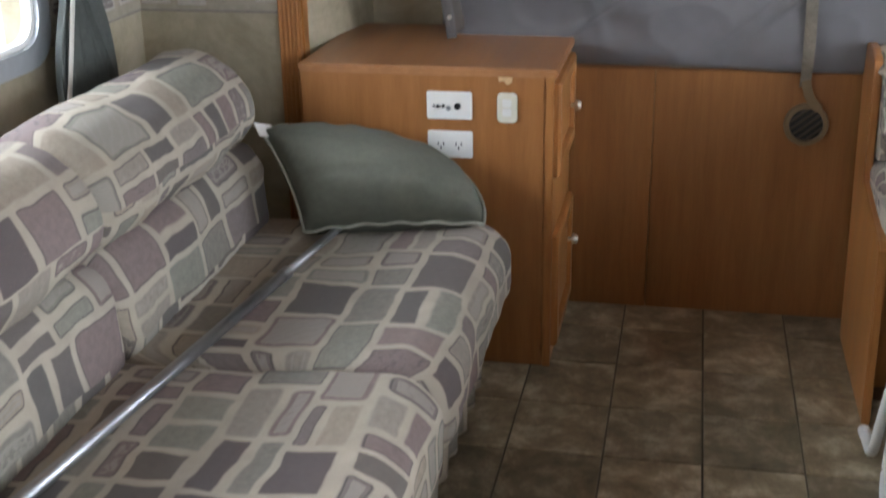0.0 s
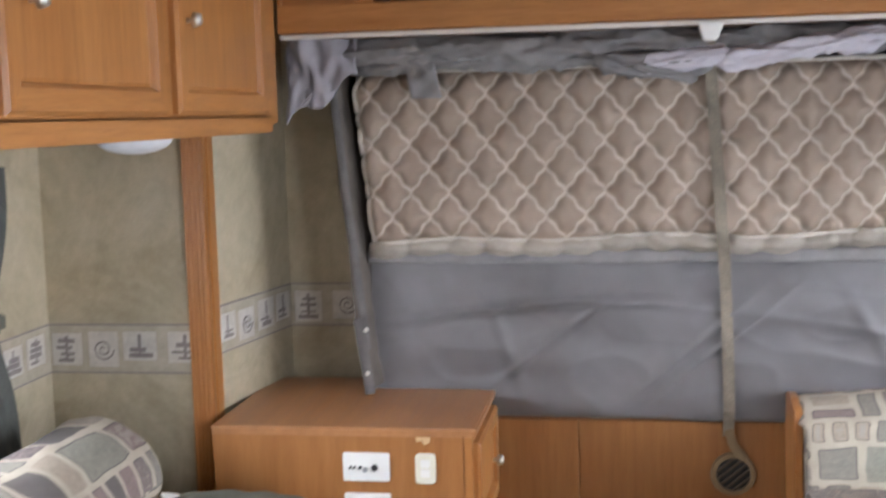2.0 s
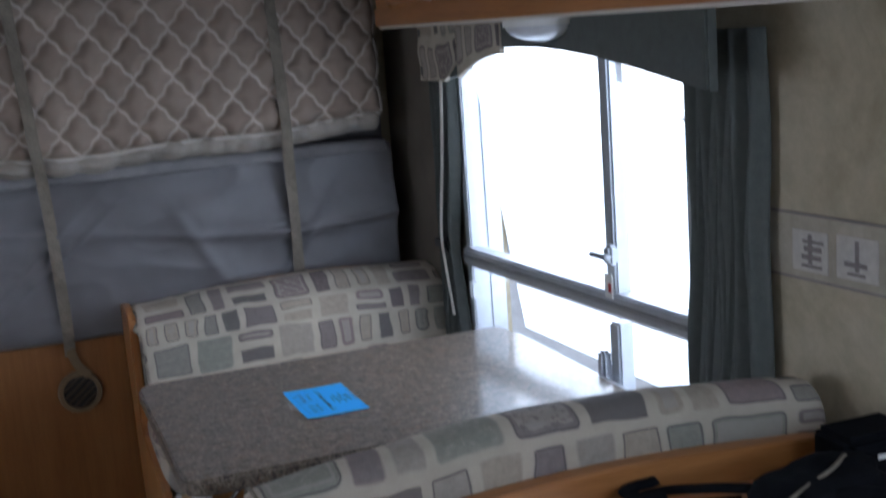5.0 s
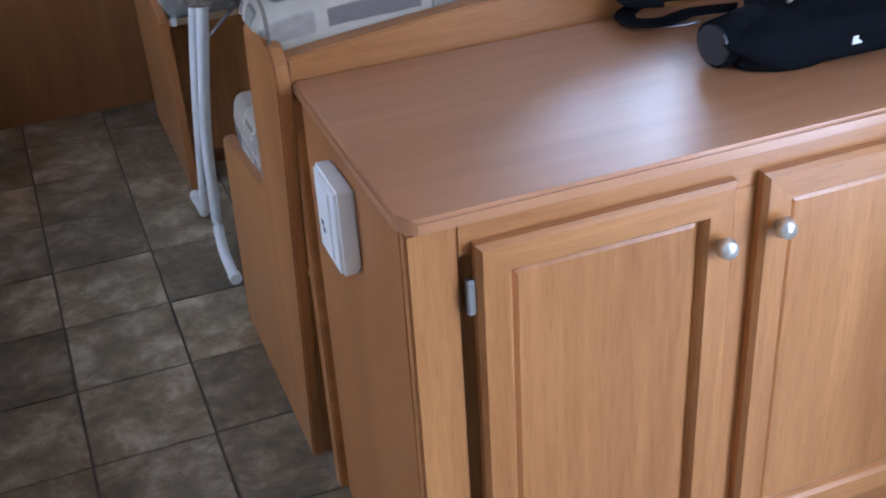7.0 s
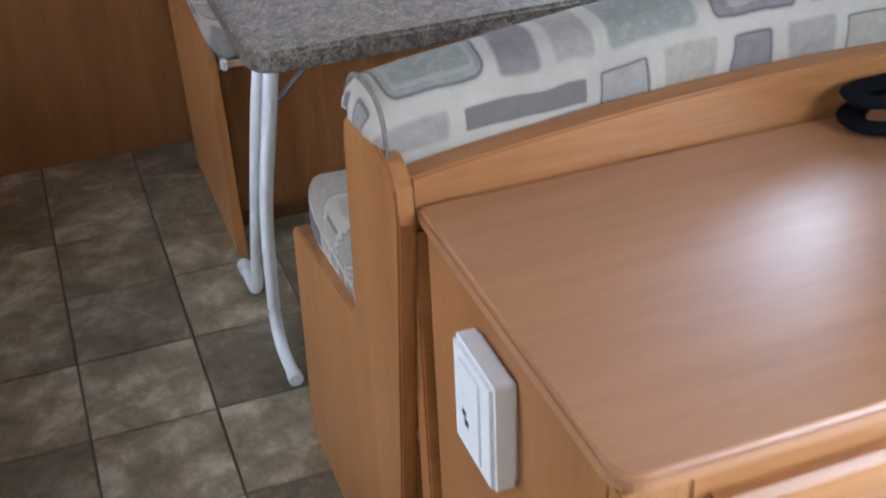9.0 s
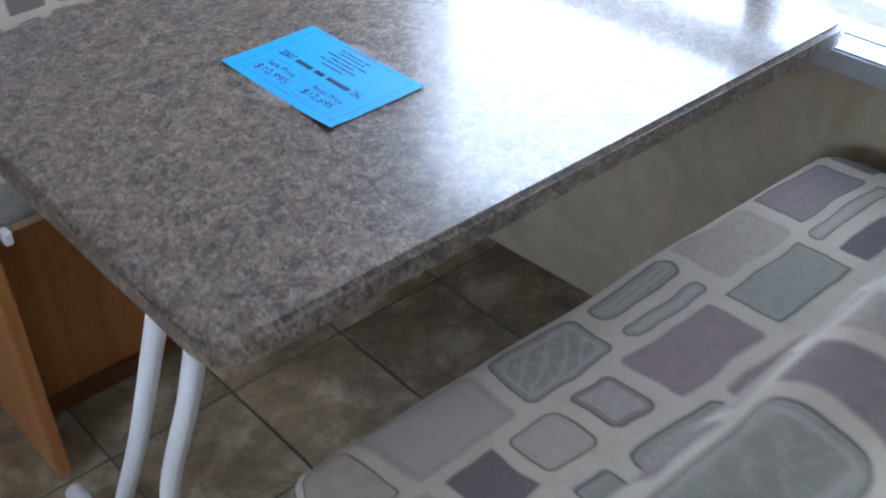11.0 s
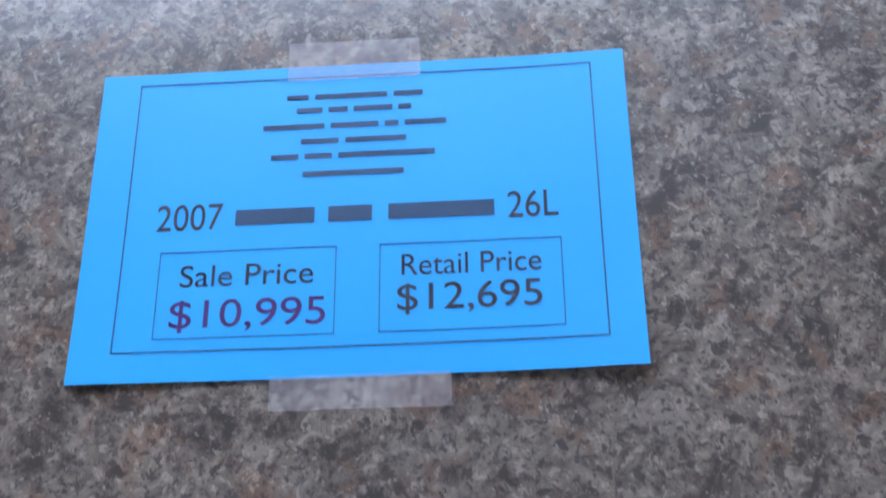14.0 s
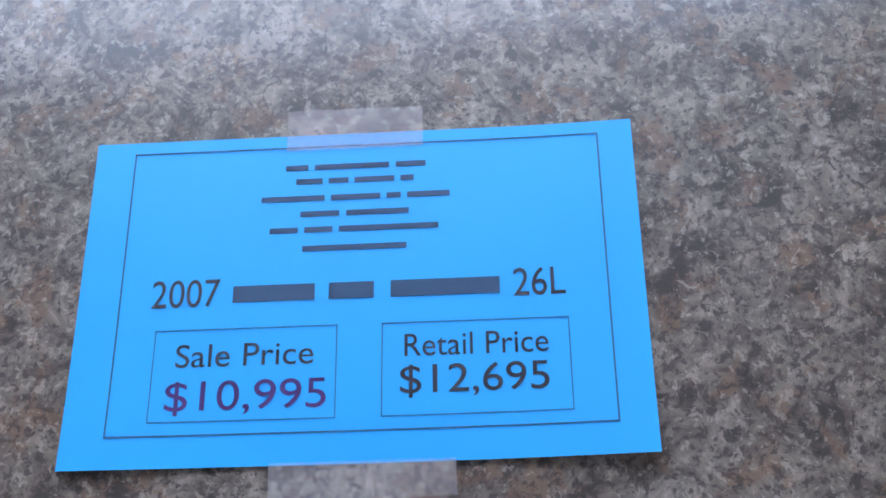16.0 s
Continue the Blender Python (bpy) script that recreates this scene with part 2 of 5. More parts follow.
def patch_material(CW, CH):
    """Cream upholstery with rows of rounded grey, mauve and sage patches, some outlined or hatched."""
    k = Nodes("patch_upholstery")
    tc = k.n("TexCoord").outputs["UV"]
    wob = k.n("TexNoise", Vector=tc, Scale=11.0, Detail=1.0)
    sub = k.n("VectorMath", Vector=wob.outputs["Color"])
    sub.operation = "SUBTRACT"
    sub.inputs[1].default_value = (0.5, 0.5, 0.5)
    sc = k.n("VectorMath", Vector=sub.outputs[0])
    sc.operation = "SCALE"
    sc.inputs["Scale"].default_value = 0.022
    ad = k.n("VectorMath", Vector=tc)
    k.t.links.new(sc.outputs[0], ad.inputs[1])
    sep = k.n("SeparateXYZ", Vector=ad.outputs[0])
    u = sep.outputs[0]
    v = k.m("ADD", sep.outputs[1], k.m("MULTIPLY", k.m("SINE", k.m("ADD", k.m("MULTIPLY", sep.outputs[1], 27.0), k.m("MULTIPLY", u, 1.7))), 0.011))
    row = k.m("FLOOR", k.m("DIVIDE", v, CH))
    rr = k.n("TexWhiteNoise")
    rr.noise_dimensions = "1D"
    k.put(rr.inputs["W"], row)
    cw = k.m("MULTIPLY", CW, k.m("ADD", 0.78, k.m("MULTIPLY", k.m("FRACT", k.m("MULTIPLY", rr.outputs[0], 7.3)), 0.5)))
    us = k.m("ADD", k.m("DIVIDE", u, cw), k.m("MULTIPLY", rr.outputs[0], 3.0))
    col = k.m("FLOOR", us)
    pu = k.m("MULTIPLY", k.m("SUBTRACT", k.m("SUBTRACT", us, col), 0.5), cw)
    pv = k.m("MULTIPLY", k.m("SUBTRACT", k.m("FRACT", k.m("DIVIDE", v, CH)), 0.5), CH)

    def cell_noise(x, y):
        wn = k.n("TexWhiteNoise")
        wn.noise_dimensions = "2D"
        k.put(wn.inputs["Vector"], k.n("CombineXYZ", X=x, Y=y, Z=0.0).outputs[0])
        return k.n("SeparateColor", Color=wn.outputs[1]).outputs

    # some cells hold two upright patches, some two flat ones
    choice = cell_noise(k.m("ADD", col, 57.0), row)[0]
    two_up = k.m("LESS_THAN", choice, 0.36)
    two_flat = k.m("GREATER_THAN", choice, 0.72)
    pu = k.m("SUBTRACT", pu, k.m("MULTIPLY", k.m("MULTIPLY", two_up, k.m("SIGN", pu)), k.m("MULTIPLY", cw, 0.25)))
    su_ = k.m("MULTIPLY", two_up, k.m("GREATER_THAN", k.m("FRACT", us), 0.5))
    sv_ = k.m("MULTIPLY", two_flat, k.m("GREATER_THAN", pv, 0.0))
    pv = k.m("SUBTRACT", pv, k.m("MULTIPLY", k.m("MULTIPLY", two_flat, k.m("SIGN", pv)), CH * 0.25))
    r1, r2, r3 = cell_noise(k.m("ADD", col, k.m("MULTIPLY", su_, 0.37)), k.m("ADD", row, k.m("MULTIPLY", sv_, 0.41)))[:3]
    bu = k.m("SUBTRACT", k.m("MULTIPLY", cw, k.m("SUBTRACT", 0.5, k.m("MULTIPLY", two_up, 0.25))), k.m("ADD", 0.006, k.m("MULTIPLY", r1, 0.006)))
    bv = k.m("SUBTRACT", k.m("SUBTRACT", CH * 0.5, k.m("MULTIPLY", two_flat, CH * 0.25)), k.m("ADD", 0.006, k.m("MULTIPLY", r2, 0.006)))
    rad = k.m("ADD", 0.003, k.m("MULTIPLY", k.m("MULTIPLY", r3, r3), 0.014))
    qx = k.m("MAXIMUM", k.m("ADD", k.m("SUBTRACT", k.m("ABSOLUTE", pu), bu), rad), 0.0)
    qy = k.m("MAXIMUM", k.m("ADD", k.m("SUBTRACT", k.m("ABSOLUTE", pv), bv), rad), 0.0)
    d = k.m("SUBTRACT", k.m("SQRT", k.m("ADD", k.m("MULTIPLY", qx, qx), k.m("MULTIPLY", qy, qy))), rad)
    weave = k.noise(tc, 420.0, 2.0)
    soft = k.noise(tc, 14.0, 3.0)
    d = k.m("ADD", d, k.m("MULTIPLY", k.m("SUBTRACT", weave, 0.5), 0.002))
    inside = k.m("MINIMUM", k.m("MAXIMUM", k.m("MULTIPLY", k.m("SUBTRACT", 0.0018, d), 190.0), 0.0), 1.0)
    hue = k.m("FRACT", k.m("MULTIPLY", k.m("ADD", r1, r3), 3.7))
    tint = k.ramp(hue, (0.0, (0.31, 0.275, 0.235)), (0.18, (0.245, 0.23, 0.20)), (0.36, (0.235, 0.185, 0.175)), (0.52, (0.255, 0.25, 0.212)), (0.70, (0.35, 0.30, 0.24)), (0.86, (0.215, 0.182, 0.172)))
    k.t.nodes[-1].color_ramp.interpolation = "CONSTANT"
    # brushed, uneven print inside the patches
    brush = k.noise(k.n("VectorMath", Vector=tc).outputs[0], 60.0, 4.0, 0.7)
    tint = k.mix(0.5, tint, k.ramp(brush, (0.32, (0.78, 0.76, 0.76)), (0.5, (1.02, 1.01, 1.0)), (0.68, (1.3, 1.28, 1.24))), "MULTIPLY")
    cream = k.ramp(soft, (0.3, (0.41, 0.355, 0.285)), (0.7, (0.49, 0.43, 0.35)))
    c = k.mix(inside, cream, tint)
    ink = (0.115, 0.10, 0.10)
    edge = k.m("LESS_THAN", k.m("ABSOLUTE", k.m("ADD", d, 0.003)), k.m("MULTIPLY", brush, 0.0032))
    c = k.mix(k.m("MULTIPLY", k.m("MULTIPLY", edge, k.m("GREATER_THAN", r2, 0.35)), 0.75), c, ink)
    # inner frames, hatching and scribbled loops on some patches
    inner = k.m("LESS_THAN", k.m("ABSOLUTE", k.m("ADD", d, 0.013)), k.m("MULTIPLY", brush, 0.005))
    c = k.mix(k.m("MULTIPLY", k.m("MULTIPLY", inner, k.m("GREATER_THAN", r3, 0.55)), 0.7), c, (0.36, 0.325, 0.28))
    wave = k.m("SINE", k.m("ADD", k.m("ADD", k.m("MULTIPLY", pu, 190.0), k.m("MULTIPLY", pv, 260.0)), k.m("MULTIPLY", soft, 9.0)))
    hatch = k.m("MULTIPLY", k.m("GREATER_THAN", wave, 0.6), k.m("MULTIPLY", k.m("GREATER_THAN", r1, 0.66), k.m("LESS_THAN", d, -0.012)))
    c = k.mix(k.m("MULTIPLY", hatch, 0.5), c, (0.36, 0.325, 0.29))
    su = k.m("MULTIPLY", k.m("ADD", pu, k.m("MULTIPLY", k.m("SUBTRACT", soft, 0.5), 0.03)), 0.62)
    loop = k.m("ABSOLUTE", k.m("SUBTRACT", k.m("SQRT", k.m("ADD", k.m("MULTIPLY", su, su), k.m("MULTIPLY", pv, pv))), k.m("MULTIPLY", bv, 0.62)))
    cross = k.m("ABSOLUTE", k.m("SUBTRACT", k.m("MULTIPLY", pv, 1.3), k.m("MULTIPLY", k.m("SINE", k.m("MULTIPLY", pu, 75.0)), 0.018)))
    drawn = k.m("MINIMUM", loop, cross)
    loops = k.m("MULTIPLY", k.m("LESS_THAN", drawn, 0.0015), k.m("MULTIPLY", k.m("LESS_THAN", r3, 0.3), k.m("LESS_THAN", d, -0.006)))
    c = k.mix(k.m("MULTIPLY", loops, 0.65), c, ink)
    c = k.mix(0.35, c, k.ramp(weave, (0.3, (0.75, 0.75, 0.75)), (0.7, (1.1, 1.1, 1.1))), "MULTIPLY")
    k.bump(k.m("ADD", weave, k.m("MULTIPLY", inside, -0.6)), 0.3, 0.0012)
    return k.done(c, 0.92, None, 0.2)


def quilt_material():
    k = Nodes("quilted_mattress_ticking")
    tc = k.n("TexCoord").outputs["UV"]
    sep = k.n("SeparateXYZ", Vector=tc)
    a = k.m("ADD", sep.outputs[0], sep.outputs[1])
    b = k.m("SUBTRACT", sep.outputs[0], sep.outputs[1])
    p = k.m("ADD", a, k.m("MULTIPLY", k.m("SINE", k.m("MULTIPLY", b, 12.56637)), 0.026))
    q = k.m("ADD", b, k.m("MULTIPLY", k.m("SINE", k.m("MULTIPLY", a, 12.56637)), 0.026))
    dp = k.m("ABSOLUTE", k.m("SUBTRACT", k.m("FRACT", p), 0.5))
    dq = k.m("ABSOLUTE", k.m("SUBTRACT", k.m("FRACT", q), 0.5))
    f = k.noise(k.coords(), 6.0, 3.0)
    g = k.noise(k.coords(), 300.0, 2.0)
    near = k.m("MINIMUM", dp, dq)
    line = k.ramp(near, (0.02, (1, 1, 1)), (0.085, (0, 0, 0)))
    c = k.ramp(f, (0.3, (0.245, 0.182, 0.14)), (0.7, (0.335, 0.262, 0.208)))
    c = k.mix(k.m("MULTIPLY", line, k.m("ADD", 0.5, k.m("MULTIPLY", f, 0.55))), c, (0.60, 0.51, 0.43))
    k.bump(g, 0.2, 0.001)
    return k.done(c, 0.8)


def border_material():
    k = Nodes("wallpaper_border_ground")
    v = k.coords()
    f = k.noise(v, 20.0, 5.0, 0.7)
    c = k.ramp(f, (0.3, (0.36, 0.315, 0.24)), (0.7, (0.50, 0.45, 0.36)))
    return k.done(c, 0.6)


vinyl, wallpaper, granite, tile_mat = vinyl_material(), wallpaper_material(), granite_material(), tile_material()
patch, sofa_patch = patch_material(0.136, 0.106), patch_material(0.168, 0.122)
quilt, border_mat = quilt_material(), border_material()
motif_pale = plain("pale_motif_print", (0.55, 0.52, 0.475), 0.6, var=0.15, scale=60)
motif_grey = plain("grey_motif_print", (0.24, 0.21, 0.20), 0.6, var=0.2, scale=60)
mattress_side = plain("mattress_border_cloth", (0.34, 0.30, 0.255), 0.85, var=0.12, scale=40, bump=0.2)
paper = plain("bright_blue_paper", (0.042, 0.40, 0.9), 0.5, var=0.03, scale=8)


def clear(name, colour, rough, alpha):
    k = Nodes(name)
    k.put(k.bsdf.inputs["Alpha"], alpha)
    return k.done(colour, rough)


tape_mat = clear("clear_tape", (0.5, 0.46, 0.45), 0.25, 0.14)
lens_mat = plain("frosted_lamp_lens", (0.62, 0.63, 0.66), 0.3, var=0.1, scale=40)


# ---- building helpers ----
def bm_box(x0, x1, y0, y1, z0, z1, bevel=0.0, seg=2, bm=None):
    made = bmesh.new()
    bmesh.ops.create_cube(made, size=1.0, matrix=Matrix.Translation(((x0 + x1) / 2, (y0 + y1) / 2, (z0 + z1) / 2)) @ Matrix.Diagonal((x1 - x0, y1 - y0, z1 - z0, 1)))
    if bevel:
        bmesh.ops.bevel(made, geom=made.edges[:], offset=bevel, segments=seg, affect="EDGES", clamp_overlap=True)
    return joined(bm, made)


def joined(bm, made):
    if bm is None:
        return made
    me = bpy.data.meshes.new("tmp")
    made.to_mesh(me)
    made.free()
    bm.from_mesh(me)
    bpy.data.meshes.remove(me)
    return bm


def bm_prism(poly, axis, a0, a1, bevel=0.0, bm=None, seg=2):
    """A polygon given in the two other axes (in order), drawn out along one axis."""
    made = bmesh.new()

    def place(p, s):
        c = list(p)
        c.insert(axis, s)
        return c

    lo = [made.verts.new(place(p, a0)) for p in poly]
    hi = [made.verts.new(place(p, a1)) for p in poly]
    n = len(poly)
    made.faces.new(lo), made.faces.new(hi[::-1])
    for i in range(n):
        made.faces.new((lo[i], hi[i], hi[(i + 1) % n], lo[(i + 1) % n]))
    bmesh.ops.recalc_face_normals(made, faces=made.faces[:])
    if bevel:
        rim = [e for e in made.edges if abs(e.verts[0].co[axis] - e.verts[1].co[axis]) < 1e-6]
        bmesh.ops.bevel(made, geom=rim, offset=bevel, segments=seg, affect="EDGES", clamp_overlap=True)
    return joined(bm, made)


def bm_cyl(a, b, r, r2=None, n=16, bm=None):
    a, b = Vector(a), Vector(b)
    made = bmesh.new()
    m = Matrix.Translation((a + b) / 2) @ (b - a).to_track_quat("Z", "Y").to_matrix().to_4x4()
    bmesh.ops.create_cone(made, cap_ends=True, segments=n, radius1=r, radius2=r if r2 is None else r2, depth=(b - a).length, matrix=m)
    return joined(bm, made)


def bm_tube(points, r, n=10, bm=None, flat=1.0, up=(0, 0, 1)):
    """A round or flattened tube along points."""
    made = bmesh.new()
    pts = [Vector(p) for p in points]
    rings = []
    for i, p in enumerate(pts):
        d = (pts[min(i + 1, len(pts) - 1)] - pts[max(i - 1, 0)]).normalized()
        side = d.cross(Vector(up))
        side = side.normalized() if side.length > 1e-4 else Vector((1, 0, 0))
        top = side.cross(d).normalized()
        rings.append([made.verts.new(p + side * r * math.cos(a) + top * r * flat * math.sin(a)) for a in (2 * math.pi * k / n for k in range(n))])
    for a, b in zip(rings, rings[1:]):
        for k in range(n):
            made.faces.new((a[k], a[(k + 1) % n], b[(k + 1) % n], b[k]))
    made.faces.new(rings[0][::-1]), made.faces.new(rings[-1])
    bmesh.ops.recalc_face_normals(made, faces=made.faces[:])
    return joined(bm, made)


def smooth_path(points, n=6):
    """Catmull-Rom through the points."""
    p = [Vector(q) for q in points]
    p = [2 * p[0] - p[1], *p, 2 * p[-1] - p[-2]]
    out = []
    for i in range(1, len(p) - 2):
        for k in range(n):
            t = k / n
            out.append(0.5 * (2 * p[i] + (p[i + 1] - p[i - 1]) * t + (2 * p[i - 1] - 5 * p[i] + 4 * p[i + 1] - p[i + 2]) * t**2 + (3 * p[i] - p[i - 1] - 3 * p[i + 1] + p[i + 2]) * t**3))
    return [*out, p[-2]]


def round_poly(poly, r, n=5):
    """The polygon with its corners rounded."""
    out = []
    for i, p in enumerate(poly):
        p, a, b = Vector(p), Vector(poly[i - 1]), Vector(poly[(i + 1) % len(poly)])
        da, db = a - p, b - p
        k = min(r, da.length * 0.48, db.length * 0.48)
        s, e = p + da.normalized() * k, p + db.normalized() * k
        for j in range(n + 1):
            t = j / n
            out.append(tuple(s * (1 - t) ** 2 + 2 * p * t * (1 - t) + e * t * t))
    return out


def bm_cushion(profile, s0, s1, place, end=0.03, steps=14, wrinkle=0.004, seed=0.0, sag=0.0):
    """A stuffed roll of the given profile between s0 and s1, with rounded ends and a pattern laid round it in metres."""
    made = bmesh.new()
    uv = made.loops.layers.uv.new("UVMap")
    ca = Vector((sum(p[0] for p in profile), sum(p[1] for p in profile))) / len(profile)
    half = min(max(p[0] for p in profile) - min(p[0] for p in profile), max(p[1] for p in profile) - min(p[1] for p in profile)) / 2
    sec = [(s0 + end * (1 - math.cos(q)), end * (1 - math.sin(q))) for q in (math.pi / 2 * k / 5 for k in range(6))]
    sec += [(s0 + end + (s1 - s0 - 2 * end) * k / steps, 0.0) for k in range(1, steps)]
    sec += [(s1 - end * (1 - math.cos(q)), end * (1 - math.sin(q))) for q in (math.pi / 2 * k / 5 for k in range(5, -1, -1))]
    n = len(profile)
    arc = [0.0]
    for i in range(n):
        arc.append(arc[-1] + (Vector(profile[(i + 1) % n]) - Vector(profile[i])).length)
    rings = []
    for s, inset in sec:
        ring = []
        for p in profile:
            d = Vector(p) - ca
            q = ca + d * (1 - min(0.9, inset / half))
            w = noise.noise(Vector((q.x * 7, q.y * 7, s * 5 + seed))) * wrinkle + noise.noise(Vector((q.x * 22, q.y * 22, s * 17 + seed))) * wrinkle * 0.4
            q = q + d.normalized() * w
            ring.append(made.verts.new(place(q.x, q.y, s)))
        rings.append(ring)
    for (ra, (sa, _)), (rb, (sb, _)) in zip(zip(rings, sec), list(zip(rings, sec))[1:]):
        for i in range(n):
            f = made.faces.new((ra[i], ra[(i + 1) % n], rb[(i + 1) % n], rb[i]))
            for lp, t in zip(f.loops, ((sa, arc[i]), (sa, arc[i + 1]), (sb, arc[i + 1]), (sb, arc[i]))):
                lp[uv].uv = (t[0] + seed, t[1] + seed * 0.37)
            f.smooth = True
    for ring in (rings[0], rings[-1]):
        f = made.faces.new(ring)
        for lp, p in zip(f.loops, profile):
            lp[uv].uv = (p[0] + seed, p[1])
    bmesh.ops.recalc_face_normals(made, faces=made.faces[:])
    return made


def bm_sheet(fn, nu, nv, thick=None, uvfn=None):
    """A sheet through fn(u, v), u and v from 0 to 1; with thickness it is drawn back by the given vector."""
    made = bmesh.new()
    uv = made.loops.layers.uv.new("UVMap")
    g = [[made.verts.new(fn(i / nu, j / nv)) for j in range(nv + 1)] for i in range(nu + 1)]
    for i in range(nu):
        for j in range(nv):
            f = made.faces.new((g[i][j], g[i + 1][j], g[i + 1][j + 1], g[i][j + 1]))
            f.smooth = True
            if uvfn:
                for lp, (a, b) in zip(f.loops, ((i, j), (i + 1, j), (i + 1, j + 1), (i, j + 1))):
                    lp[uv].uv = uvfn(a / nu, b / nv)
    if thick:
        t = Vector(thick)
        rim = [g[i][0] for i in range(nu + 1)] + [g[nu][j] for j in range(1, nv + 1)] + [g[i][nv] for i in range(nu - 1, -1, -1)] + [g[0][j] for j in range(nv - 1, 0, -1)]
        back = [made.verts.new(v.co + t) for v in rim]
        for i in range(len(rim)):
            k = (i + 1) % len(rim)
            made.faces.new((rim[i], rim[k], back[k], back[i]))
        made.faces.new(back)
    bmesh.ops.recalc_face_normals(made, faces=made.faces[:])
    return made


def mesh_object(name, bm, material, smooth=False):
    me = bpy.data.meshes.new(name)
    if smooth:
        for f in bm.faces:
            f.smooth = True
    bm.to_mesh(me)
    bm.free()
    me.materials.append(material)
    return new(name, me)


def thing(name, base, label, category, group="", kind=""):
    ob = new(name)
    ob.empty_display_size = 0.05
    ob.location = base
    return tagged(ob, label, category, group, kind)


def part(name, bm, material, parent, label="", smooth=False):
    ob = mesh_object(name, bm, material, smooth)
    ob.parent = parent
    if parent.type == "EMPTY":
        ob.matrix_parent_inverse = Matrix.Translation(parent.location).inverted()
    return tagged(ob, label)


def solid(name, bm, material, label, category="", group="", kind="", smooth=False):
    return tagged(mesh_object(name, bm, material, smooth), label, category, group, kind)


def structure(name, bm, material, label):
    return solid(name, bm, material, label, kind="structure")


# ---- the setting ----
CEIL = 2.035
structure("floor", bm_box(-1.05, 2.05, -2.7, 4.1, -0.06, -0.004), grout_mat, "dark grouted floor under stone-look tiles")
structure("ceiling", bm_box(-1.05, 2.05, -2.7, 4.1, CEIL, CEIL + 0.05), ceiling_mat, "off-white textured ceiling panel")


def wall_with_hole(name, axis, a, b, s0, s1, z1, holes, material, label):
    """A wall between a and b on an axis, from s0 to s1, with openings (s, s, z, z)."""
    bm = bmesh.new()
    cuts = sorted({s0, s1, *(h[0] for h in holes), *(h[1] for h in holes)})
    for p, q in zip(cuts, cuts[1:]):
        inside = [h for h in holes if h[0] <= p and h[1] >= q]
        spans, low = [], 0.0
        for h in inside:
            spans.append((low, h[2]))
            low = h[3]
        spans.append((low, z1))
        for z0, zt in spans:
            if axis == 0:
                bm_box(a, b, p, q, z0, zt, bm=bm)
            else:
                bm_box(p, q, a, b, z0, zt, bm=bm)
    return structure(name, bm, material, label)


def skew(ob):
    """The dinette wall runs a little outwards towards the door."""
    for o in (ob, *ob.children_recursive):
        if o.type == "MESH":
            for v in o.data.vertices:
                v.co.x += 0.085 * max(0.0, 2.7 - v.co.y)
    return ob


WIN = (1.835, 2.87, 0.64, 1.50)
LWIN = (0.95, 2.43, 0.915, 1.50)
wall_right = wall_with_hole("wall_right", 0, 1.93, 2.03, -2.6, 4.0, CEIL, [(-0.35, 0.42, 0.0, 1.86), WIN], wallpaper, "tan mottled wallpapered side wall with window and entrance")
skew(wall_right)
# the rear opening of this wall is unseen, added for the fill lamp
wall_with_hole("wall_left", 0, -1.05, -0.95, -2.6, 2.95, CEIL, [(-1.9, -1.35, 0.6, 1.85), LWIN], wallpaper, "tan mottled wallpapered slide-out wall behind sofa")
structure("wall_slide_end", bm_box(-0.95, -0.50, 2.95, 3.0, 0, CEIL), wallpaper, "tan mottled wallpapered end of slide-out")


def bent_in(ob):
    """The end of the trailer narrows beside the bunk."""
    for o in (ob, *ob.children_recursive):
        for v in o.data.vertices:
            v.co.x += 0.17 * max(0.0, v.co.y - 3.0)
    return ob


bent_in(structure("wall_corner", bm_box(-0.60, -0.50, 3.0, 3.45, 0, CEIL), wallpaper, "tan mottled wallpaper beside folded bunk"))
structure("wall_far", bm_box(-0.60, 2.03, 3.45, 3.53, 0, CEIL), wallpaper, "tan shaded end wall behind bunk")
structure("wall_back", bm_box(-1.05, 2.05, -2.7, -2.6, 0, CEIL), wallpaper, "tan mottled wallpapered rear wall")
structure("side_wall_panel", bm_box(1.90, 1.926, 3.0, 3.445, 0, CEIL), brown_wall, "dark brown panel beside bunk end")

# wallpaper borders: a pale band with printed squares of shells and boats


